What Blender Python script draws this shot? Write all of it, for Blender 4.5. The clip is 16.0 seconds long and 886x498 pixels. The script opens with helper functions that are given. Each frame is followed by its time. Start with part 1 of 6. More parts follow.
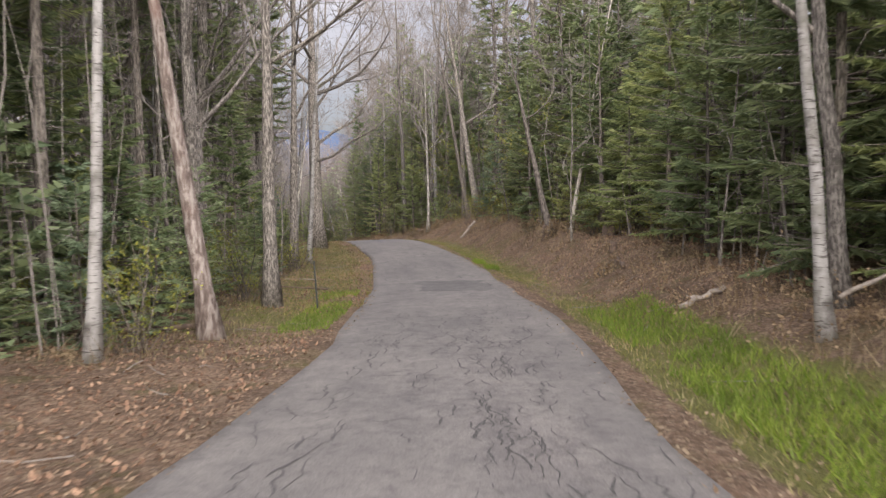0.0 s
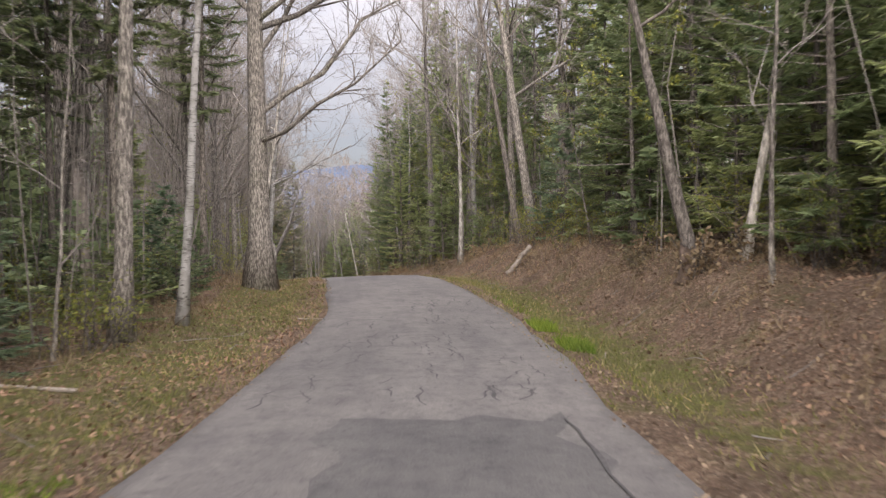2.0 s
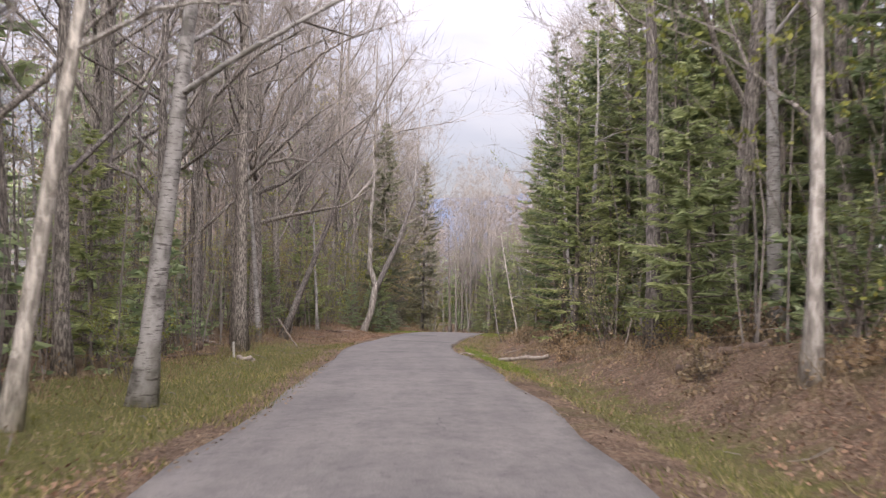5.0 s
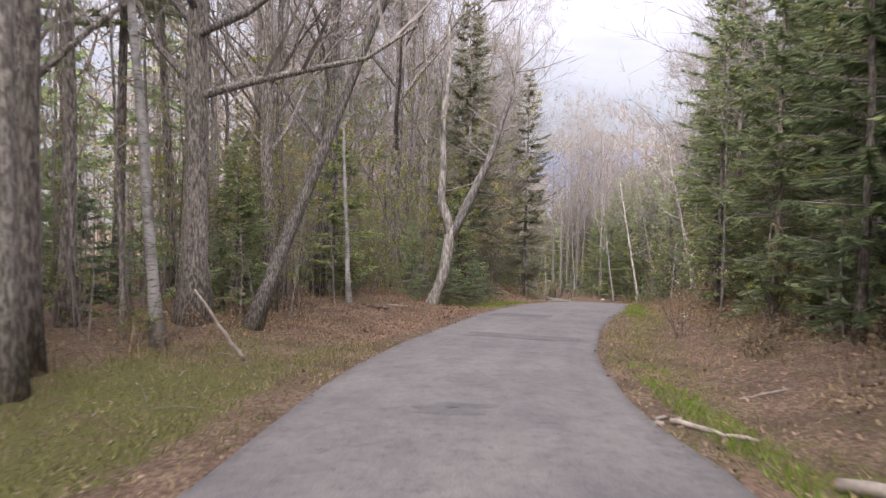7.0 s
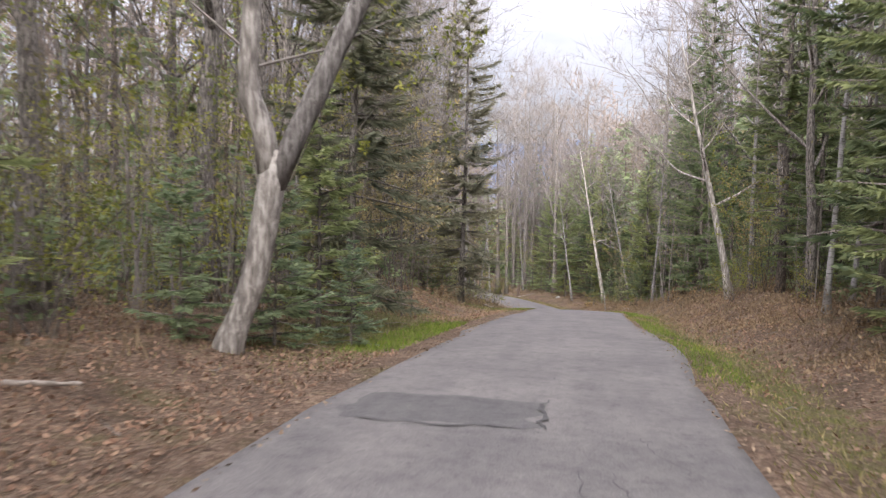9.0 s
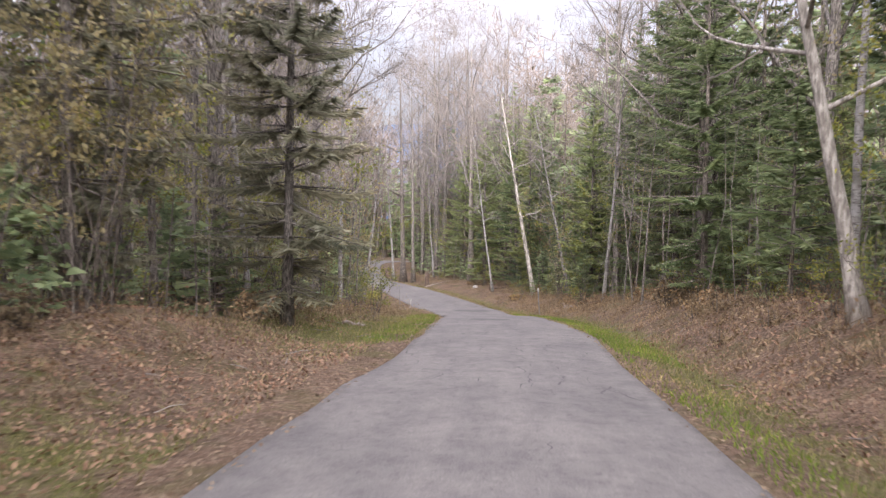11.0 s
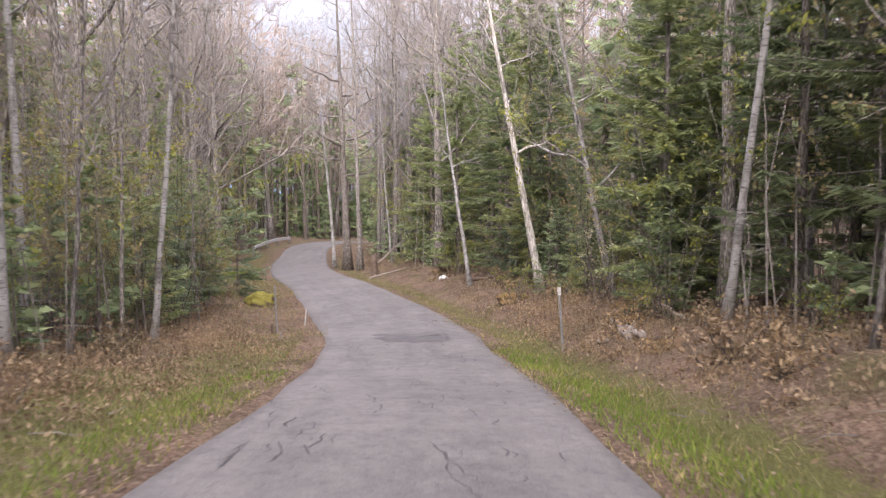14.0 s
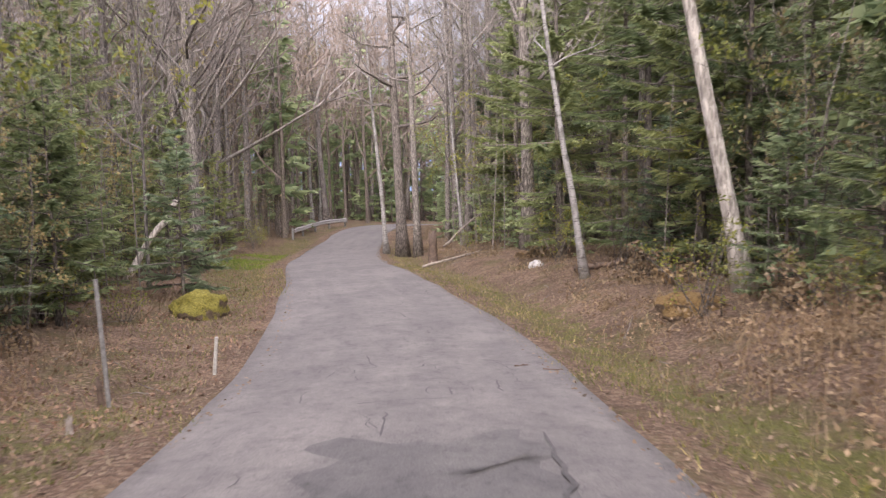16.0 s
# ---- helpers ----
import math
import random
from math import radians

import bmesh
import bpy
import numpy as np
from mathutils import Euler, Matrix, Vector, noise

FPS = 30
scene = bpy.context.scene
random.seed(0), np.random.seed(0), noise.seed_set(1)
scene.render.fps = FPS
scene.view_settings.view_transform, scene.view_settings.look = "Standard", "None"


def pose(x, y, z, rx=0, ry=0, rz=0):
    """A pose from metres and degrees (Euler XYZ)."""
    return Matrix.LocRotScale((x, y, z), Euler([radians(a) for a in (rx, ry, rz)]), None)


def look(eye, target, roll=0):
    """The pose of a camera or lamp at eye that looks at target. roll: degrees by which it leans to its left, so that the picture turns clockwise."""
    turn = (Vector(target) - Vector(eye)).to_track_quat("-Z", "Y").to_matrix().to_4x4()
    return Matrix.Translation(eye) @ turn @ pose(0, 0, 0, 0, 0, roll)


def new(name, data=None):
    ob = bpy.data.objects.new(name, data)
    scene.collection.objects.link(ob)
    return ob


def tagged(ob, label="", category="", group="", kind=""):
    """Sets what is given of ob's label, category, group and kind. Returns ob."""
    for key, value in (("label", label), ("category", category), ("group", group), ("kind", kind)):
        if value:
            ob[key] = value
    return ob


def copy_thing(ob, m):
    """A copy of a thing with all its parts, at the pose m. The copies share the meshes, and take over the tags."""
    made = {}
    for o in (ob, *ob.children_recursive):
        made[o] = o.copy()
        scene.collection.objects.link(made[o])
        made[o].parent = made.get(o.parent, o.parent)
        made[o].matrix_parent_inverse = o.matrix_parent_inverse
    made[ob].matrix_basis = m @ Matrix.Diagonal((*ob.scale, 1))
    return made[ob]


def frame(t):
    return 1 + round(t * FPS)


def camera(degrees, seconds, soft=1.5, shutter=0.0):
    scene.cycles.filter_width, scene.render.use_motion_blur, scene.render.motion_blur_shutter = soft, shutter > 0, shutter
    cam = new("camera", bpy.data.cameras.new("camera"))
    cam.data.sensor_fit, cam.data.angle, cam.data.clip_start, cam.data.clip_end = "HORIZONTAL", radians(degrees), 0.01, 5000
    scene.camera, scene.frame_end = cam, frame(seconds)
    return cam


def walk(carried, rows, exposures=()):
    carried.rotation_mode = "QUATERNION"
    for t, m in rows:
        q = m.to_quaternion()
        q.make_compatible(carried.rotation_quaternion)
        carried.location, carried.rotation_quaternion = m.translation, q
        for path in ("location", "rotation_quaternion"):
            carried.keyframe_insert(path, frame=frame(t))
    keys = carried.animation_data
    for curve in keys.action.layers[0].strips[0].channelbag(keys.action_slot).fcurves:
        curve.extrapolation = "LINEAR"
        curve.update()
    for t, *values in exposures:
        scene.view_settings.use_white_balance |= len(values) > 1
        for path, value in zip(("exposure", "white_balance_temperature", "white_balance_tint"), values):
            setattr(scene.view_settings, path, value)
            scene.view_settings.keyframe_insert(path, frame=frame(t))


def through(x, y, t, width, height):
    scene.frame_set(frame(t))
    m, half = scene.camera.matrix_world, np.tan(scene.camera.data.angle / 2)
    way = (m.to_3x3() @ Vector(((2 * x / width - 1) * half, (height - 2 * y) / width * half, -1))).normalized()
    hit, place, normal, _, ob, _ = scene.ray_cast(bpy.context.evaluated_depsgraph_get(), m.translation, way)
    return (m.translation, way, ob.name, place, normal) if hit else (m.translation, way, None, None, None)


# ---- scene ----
# ---- camera and walk ----
cam = camera(58.0, 16.0, soft=1.25, shutter=0.25)
PATH = [
    (0, (0.0, -0.0, 1.5), (-0.0, 1.996, 1.377), -1.17),
    (0.5, (0.278, 4.1, 1.201), (0.257, 6.097, 1.108), -0.91),
    (1, (0.477, 8.239, 0.969), (0.428, 10.238, 0.9), -0.88),
    (1.5, (0.557, 12.419, 0.819), (0.473, 14.416, 0.77), -1.1),
    (2, (0.55, 16.621, 0.683), (0.423, 18.617, 0.652), -0.96),
    (2.5, (0.441, 20.854, 0.586), (0.263, 22.846, 0.581), -0.6),
    (3, (0.167, 25.078, 0.552), (-0.069, 27.064, 0.575), -0.65),
    (3.8, (-0.621, 31.789, 0.559), (-0.97, 33.758, 0.612), -0.22),
    (4.7, (-2.009, 39.243, 0.745), (-2.5, 41.181, 0.803), 0.66),
    (5.5, (-3.656, 45.726, 0.701), (-4.268, 47.63, 0.699), 1.03),
    (6, (-4.878, 49.698, 0.489), (-5.557, 51.58, 0.454), 0.91),
    (6.5, (-6.232, 53.571, 0.224), (-6.965, 55.432, 0.167), 0.65),
    (7, (-7.608, 57.36, 0.027), (-8.374, 59.207, -0.046), 1.33),
    (7.5, (-8.979, 61.181, -0.199), (-9.75, 63.026, -0.289), 2.09),
    (8, (-10.231, 65.026, -0.444), (-10.974, 66.882, -0.535), 1.88),
    (8.5, (-11.285, 68.898, -0.671), (-11.974, 70.775, -0.765), 1.49),
    (9, (-12.155, 72.78, -0.909), (-12.781, 74.678, -0.998), 1.25),
    (9.8, (-13.397, 78.997, -1.227), (-13.928, 80.923, -1.323), 1.08),
    (10.6, (-14.392, 85.206, -1.57), (-14.847, 87.151, -1.69), 0.9),
    (11.5, (-15.319, 92.148, -2.091), (-15.724, 94.103, -2.235), 0.71),
    (12, (-15.797, 95.985, -2.429), (-16.188, 97.943, -2.581), 0.72),
    (12.5, (-16.215, 99.78, -2.773), (-16.595, 101.739, -2.931), 0.7),
    (13, (-16.638, 103.492, -3.106), (-17.017, 105.451, -3.273), 0.2),
    (13.5, (-17.11, 107.127, -3.494), (-17.499, 109.083, -3.668), 0.04),
    (14, (-17.553, 110.709, -3.911), (-17.966, 112.66, -4.088), -0.37),
    (14.5, (-18.104, 114.232, -4.326), (-18.554, 116.174, -4.516), -1.04),
    (15, (-18.77, 117.715, -4.77), (-19.266, 119.645, -4.97), -1.44),
    (15.5, (-19.638, 121.14, -5.262), (-20.189, 123.055, -5.465), -1.83),
    (16, (-20.602, 124.549, -5.791), (-21.227, 126.441, -5.987), -1.47),
]
walk(cam, [(t, look(eye, target, roll)) for t, eye, target, roll in PATH], [(0.0, 1.10, 6650, 12), (3.0, 1.22, 6700, 13), (6.0, 1.46, 6550, 17), (9.0, 1.58, 6400, 13), (11.5, 1.78, 6400, 17), (14.0, 1.82, 6450, 18), (16.0, 1.72, 6600, 19)])

# ---- world and light: an overcast spring afternoon ----
world = bpy.data.worlds.new("overcast_sky")
scene.world = world
world.use_nodes = True
wn = world.node_tree
wn.nodes.clear()
sky = wn.nodes.new("ShaderNodeTexSky")
sky.sky_type, sky.sun_disc = "NISHITA", False
sky.sun_elevation, sky.sun_rotation = radians(29), radians(163)
sky_scale = wn.nodes.new("ShaderNodeVectorMath")
sky_scale.operation = "SCALE"
sky_scale.inputs["Scale"].default_value = 0.10
wn.links.new(sky.outputs[0], sky_scale.inputs[0])
coord = wn.nodes.new("ShaderNodeTexCoord")
stretch = wn.nodes.new("ShaderNodeMapping")
stretch.inputs["Scale"].default_value = (2.0, 2.0, 7.0)
wn.links.new(coord.outputs["Generated"], stretch.inputs[0])
billow = wn.nodes.new("ShaderNodeTexNoise")
billow.inputs["Scale"].default_value, billow.inputs["Detail"].default_value = 1.6, 6.0
wn.links.new(stretch.outputs[0], billow.inputs["Vector"])
cloud = wn.nodes.new("ShaderNodeValToRGB")
cloud.color_ramp.elements[0].position, cloud.color_ramp.elements[0].color = 0.30, (0.60, 0.62, 0.74, 1)
cloud.color_ramp.elements[1].position, cloud.color_ramp.elements[1].color = 0.62, (0.98, 0.94, 1.0, 1)
wn.links.new(billow.outputs["Fac"], cloud.inputs[0])
height = wn.nodes.new("ShaderNodeSeparateXYZ")
wn.links.new(coord.outputs["Generated"], height.inputs[0])
zenith = wn.nodes.new("ShaderNodeMapRange")
zenith.interpolation_type = "SMOOTHSTEP"
for key, value in (("From Min", 0.0), ("From Max", 1.0), ("To Min", 0.195), ("To Max", 1.62)):
    zenith.inputs[key].default_value = value
wn.links.new(height.outputs["Z"], zenith.inputs["Value"])
bright = wn.nodes.new("ShaderNodeVectorMath")
bright.operation = "SCALE"
wn.links.new(cloud.outputs[0], bright.inputs[0])
wn.links.new(zenith.outputs[0], bright.inputs["Scale"])
cover = wn.nodes.new("ShaderNodeMix")
cover.data_type = "RGBA"
cover.inputs["Factor"].default_value = 0.88
wn.links.new(sky_scale.outputs[0], cover.inputs["A"])
wn.links.new(bright.outputs[0], cover.inputs["B"])
backg = wn.nodes.new("ShaderNodeBackground")
backg.inputs["Strength"].default_value = 1.0
wn.links.new(cover.outputs["Result"], backg.inputs[0])
world_out = wn.nodes.new("ShaderNodeOutputWorld")
wn.links.new(backg.outputs[0], world_out.inputs[0])

sun = new("sun", bpy.data.lights.new("sun", "SUN"))
sun.data.energy, sun.data.angle, sun.data.color = 4.5, radians(70), (1.0, 0.97, 0.93)
sun.matrix_world = look((12, -90, 46), (-5, 10, 0))

# ---- terrain: the road's line, its fall and the banks beside it ----
LINE = np.array([(-4.5, -70), (-2.4, -30), (-1.0, -10), (-0.3, 0), (-0.1, 7), (0.1, 13), (0.1, 18), (-0.25, 24), (-0.8, 30), (-1.5, 35), (-2.5, 40),
                 (-3.95, 45.7), (-6.15, 53), (-8.6, 60), (-11.1, 67), (-12.4, 72), (-13.1, 76), (-13.8, 80.5), (-14.45, 86), (-15.4, 92), (-16.2, 98),
                 (-17.1, 105), (-18.15, 111.5), (-19.7, 118.5), (-21.2, 124.5), (-22.8, 130), (-24.4, 134.1), (-26.5, 138.6), (-29.3, 143.8),
                 (-33.3, 150.6), (-37.5, 159.7), (-41.0, 169), (-42.9, 175), (-43.6, 181), (-42.6, 188), (-39, 197), (-32, 208), (-20, 224), (-2, 245), (40, 300)], float)
FALL = np.array([(-70, 4), (-30, 2.2), (-10, 0.73), (0, 0), (4.1, -0.3), (8.2, -0.53), (12.4, -0.68), (16.6, -0.82), (20.8, -0.91), (25, -0.95), (30, -0.945), (34, -0.88),
                 (37, -0.79), (40, -0.71), (42.8, -0.69), (45.7, -0.75), (49.7, -1.013), (53.6, -1.275), (57.4, -1.475), (61.2, -1.695), (65, -1.944), (68.9, -2.166), (72.8, -2.408), (80, -2.75),
                 (86, -3.09), (92, -3.59), (96, -3.93), (99.8, -4.277), (103.5, -4.607), (107.1, -4.996), (110.7, -5.414), (114.2, -5.822), (117.7, -6.269), (121.1, -6.765), (124.5, -7.291), (130.5, -7.932),
                 (134, -8.299), (138, -8.503), (144, -8.734), (151, -9.129), (160, -9.75), (167, -9.944), (173, -9.886), (178, -9.813), (184, -10.02), (192, -10.62), (205, -11.82), (240, -13.62),
                 (300, -15.62)], float)
HALF = 1.87  # half the road's width


def glide(xs, ys, x):
    """A smooth curve through points (Hermite, with the slopes of the neighbours)."""
    xs, ys, x = np.asarray(xs, float), np.asarray(ys, float), np.asarray(x, float)
    h = np.diff(xs)
    d = np.diff(ys) / h
    m = np.r_[d[0], (d[:-1] * h[1:] + d[1:] * h[:-1]) / (h[:-1] + h[1:]), d[-1]]
    i = np.clip(np.searchsorted(xs, x) - 1, 0, len(h) - 1)
    u = (x - xs[i]) / h[i]
    v = (2 * u**3 - 3 * u**2 + 1) * ys[i] + (u**3 - 2 * u**2 + u) * h[i] * m[i] + (3 * u**2 - 2 * u**3) * ys[i + 1] + (u**3 - u**2) * h[i] * m[i + 1]
    v = np.where(x > xs[-1], ys[-1] + (x - xs[-1]) * d[-1], v)
    return np.where(x < xs[0], ys[0] + (x - xs[0]) * d[0], v)


ROAD_Y = np.arange(-70.0, 300.0, 0.5)
ROAD_X = glide(LINE[:, 1], LINE[:, 0], ROAD_Y)
ROAD_T = np.stack([np.gradient(ROAD_X, ROAD_Y), np.ones_like(ROAD_Y)], 1)
ROAD_T /= np.linalg.norm(ROAD_T, axis=1)[:, None]


def along(x, y):
    """For places: the y of the nearest spot of the road's middle, and how far right of it they lie."""
    x, y = np.atleast_1d(np.asarray(x, float)), np.atleast_1d(np.asarray(y, float))
    s, d = np.empty(len(x)), np.empty(len(x))
    for a in range(0, len(x), 4000):
        q = np.stack([x[a:a + 4000], y[a:a + 4000]], 1)
        k = ((q[:, None, 0] - ROAD_X) ** 2 + (q[:, None, 1] - ROAD_Y) ** 2).argmin(1)
        off = q - np.stack([ROAD_X[k], ROAD_Y[k]], 1)
        t = ROAD_T[k]
        s[a:a + 4000] = ROAD_Y[k] + (off * t).sum(1) * t[:, 1]
        d[a:a + 4000] = off[:, 0] * t[:, 1] - off[:, 1] * t[:, 0]
    return s, d


def place(s, d):
    """The spot d metres right of the road's middle at s."""
    x, tx = np.interp(s, ROAD_Y, ROAD_X), np.interp(s, ROAD_Y, ROAD_T[:, 0])
    ty = np.sqrt(1 - tx**2)
    return x + d * ty, s - d * tx


def rise(u):
    u = np.clip(u, 0, 1)
    return u * u * (3 - 2 * u)


def waves(x, y):
    """Gentle unevenness of the forest floor, about -1 to 1."""
    return (np.sin(0.9 * x + 0.6 * y + 1.3) + np.sin(-0.55 * x + 0.8 * y + 4.1) + 0.7 * np.sin(1.9 * x - 1.1 * y) + 0.6 * np.sin(1.3 * x + 2.3 * y + 2.0)
            + 0.4 * np.sin(3.9 * x + 1.7 * y + 0.4) + 0.4 * np.sin(-2.6 * x + 4.3 * y + 5.0)) / 3.2


BANK_R = np.array([(-70, .2), (0, .25), (10, .4), (16, .8), (21, 1.05), (33, 1.15), (46, 1.2), (52, .9), (60, .45), (70, .35), (80, .2), (90, .6),
                   (98, .95), (110, .9), (120, .6), (130, .55), (145, .4), (170, .2), (300, .3)])
BANK_L = np.array([(-70, .1), (10, .05), (30, .05), (45, .1), (60, .05), (74, .1), (80, .35), (86, .25), (92, .25), (99, .75), (104, .35), (112, .1),
                   (125, .15), (138, .3), (150, .1), (300, .1)])


def ground_z(x, y):
    """The height of the ground."""
    x, y = np.atleast_1d(np.asarray(x, float)), np.atleast_1d(np.asarray(y, float))
    s, d = along(x, y)
    z = glide(FALL[:, 0], FALL[:, 1], s)
    side = np.abs(d)
    bank = np.where(d > 0, np.interp(s, BANK_R[:, 0], BANK_R[:, 1]), np.interp(s, BANK_L[:, 0], BANK_L[:, 1]))
    z = z + bank * rise((side - 3.3) / 2.6) + np.where(d > 0, 0.05, 0.015) * np.clip(side - 6, 0, 40)
    z = z - 0.16 * np.exp(-((side - 3.1) / 0.7) ** 2) * np.where(d > 0, 1.0, 0.45)
    z = z + waves(x, y) * 0.16 * rise((side - 2.6) / 3.0) + waves(0.3 * x, 0.3 * y) * 0.5 * rise((side - 8) / 15)
    return z - 0.06 * (1 - rise((side - HALF + 0.25) / 0.35))


def ground_at(x, y):
    return float(ground_z(x, y)[0])
# ---- end of terrain ----

# ---- materials ----
def material(name, rough=0.8, spec=0.3):
    m = bpy.data.materials.new(name)
    m.use_nodes = True
    b = m.node_tree.nodes["Principled BSDF"]
    b.inputs["Roughness"].default_value = rough
    b.inputs["Specular IOR Level"].default_value = spec
    return m, m.node_tree, b


def node(t, kind, **values):
    n = t.nodes.new(kind)
    for k, v in values.items():
        n.inputs[k.replace("_", " ")].default_value = v
    return n


def ramp(t, fac, *stops):
    r = t.nodes.new("ShaderNodeValToRGB")
    e = r.color_ramp.elements
    while len(e) < len(stops):
        e.new(0.5)
    for i, (p, c) in enumerate(stops):
        e[i].position, e[i].color = p, (*c, 1)
    t.links.new(fac, r.inputs[0])
    return r.outputs[0]


def noise_tex(t, vector, scale, detail=4.0, rough=0.6):
    n = node(t, "ShaderNodeTexNoise", Scale=scale, Detail=detail, Roughness=rough)
    t.links.new(vector, n.inputs["Vector"])
    return n.outputs["Fac"]


def mapped(t, vector, scale):
    n = node(t, "ShaderNodeMapping", Scale=scale)
    t.links.new(vector, n.inputs[0])
    return n.outputs[0]


def mixed(t, fac, a, b, blend="MIX"):
    n = t.nodes.new("ShaderNodeMix")
    n.data_type, n.blend_type = "RGBA", blend
    for key, v in (("Factor", fac), ("A", a), ("B", b)):
        if isinstance(v, (int, float)):
            n.inputs[key].default_value = v
        elif isinstance(v, tuple):
            n.inputs[key].default_value = (*v, 1)
        else:
            t.links.new(v, n.inputs[key])
    return n.outputs["Result"]


def sums(t, op, a, b):
    n = t.nodes.new("ShaderNodeMath")
    n.operation = op
    for i, v in enumerate((a, b)):
        if isinstance(v, (int, float)):
            n.inputs[i].default_value = v
        else:
            t.links.new(v, n.inputs[i])
    return n.outputs[0]


def bump(t, b, height, strength=0.5, distance=0.02):
    n = node(t, "ShaderNodeBump", Strength=strength, Distance=distance)
    t.links.new(height, n.inputs["Height"])
    t.links.new(n.outputs[0], b.inputs["Normal"])


def bark(name, dark, light, ridge=21.0, moss=(0.10, 0.12, 0.04), moss_share=0.25):
    """Ridged bark, lighter lichen spots, a little moss."""
    m, t, b = material(name, 0.9, 0.2)
    c = t.nodes.new("ShaderNodeTexCoord").outputs["Object"]
    long = mapped(t, c, (ridge, ridge, ridge * 0.22))
    grain = noise_tex(t, long, 1.6, 6)
    col = ramp(t, grain, (0.36, tuple(v * 0.6 for v in dark)), (0.47, dark), (0.62, light))
    spot = ramp(t, noise_tex(t, c, 7.0, 5), (0.56, (0, 0, 0)), (0.66, (1, 1, 1)))
    col = mixed(t, sums(t, "MULTIPLY", spot, 0.3), col, tuple(min(1, v * 1.5) for v in light))
    green = ramp(t, noise_tex(t, c, 1.1, 3), (0.55, (0, 0, 0)), (0.75, (1, 1, 1)))
    col = mixed(t, sums(t, "MULTIPLY", green, moss_share), col, moss)
    info = t.nodes.new("ShaderNodeObjectInfo")
    col = mixed(t, 1.0, col, ramp(t, info.outputs["Random"], (0, (0.75, 0.74, 0.74)), (1, (1.2, 1.17, 1.12))), "MULTIPLY")
    t.links.new(col, b.inputs["Base Color"])
    bump(t, b, grain, 0.8, 0.03)
    return m


def birch_bark(name):
    m, t, b = material(name, 0.75, 0.25)
    c = t.nodes.new("ShaderNodeTexCoord").outputs["Object"]
    base = ramp(t, noise_tex(t, c, 3.0, 5), (0.35, (0.13, 0.12, 0.112)), (0.5, (0.33, 0.313, 0.30)), (0.72, (0.19, 0.175, 0.162)))
    dash = noise_tex(t, mapped(t, c, (6.0, 6.0, 34.0)), 1.0, 3)
    col = mixed(t, ramp(t, dash, (0.56, (0, 0, 0)), (0.63, (0.85, 0.85, 0.85))), base, (0.07, 0.06, 0.055))
    patch = noise_tex(t, c, 1.4, 4)
    col = mixed(t, ramp(t, patch, (0.50, (0, 0, 0)), (0.62, (0.75, 0.75, 0.75))), col, (0.13, 0.12, 0.10))
    t.links.new(col, b.inputs["Base Color"])
    bump(t, b, dash, 0.4, 0.01)
    return m


def foliage(name, dark, light, rough=0.6, through=0.25):
    """Small leaves or needles: their colour varies from clump to clump and tree to tree."""
    m, t, b = material(name, rough, 0.25)
    g = t.nodes.new("ShaderNodeNewGeometry")
    info = t.nodes.new("ShaderNodeObjectInfo")
    col = ramp(t, g.outputs["Random Per Island"], (0.0, dark), (1.0, light))
    col = mixed(t, 1.0, col, ramp(t, info.outputs["Random"], (0, (0.72, 0.78, 0.75)), (0.5, (1, 1, 1)), (1, (1.22, 1.18, 1.0))), "MULTIPLY")
    pos = noise_tex(t, g.outputs["Position"], 0.45, 3)
    col = mixed(t, 1.0, col, ramp(t, pos, (0.3, (0.7, 0.75, 0.72)), (0.7, (1.25, 1.2, 1.1))), "MULTIPLY")
    t.links.new(col, b.inputs["Base Color"])
    thin = t.nodes.new("ShaderNodeBsdfTranslucent")
    t.links.new(col, thin.inputs[0])
    both = t.nodes.new("ShaderNodeMixShader")
    both.inputs[0].default_value = through
    t.links.new(b.outputs[0], both.inputs[1])
    t.links.new(thin.outputs[0], both.inputs[2])
    t.links.new(both.outputs[0], t.nodes["Material Output"].inputs[0])
    return m


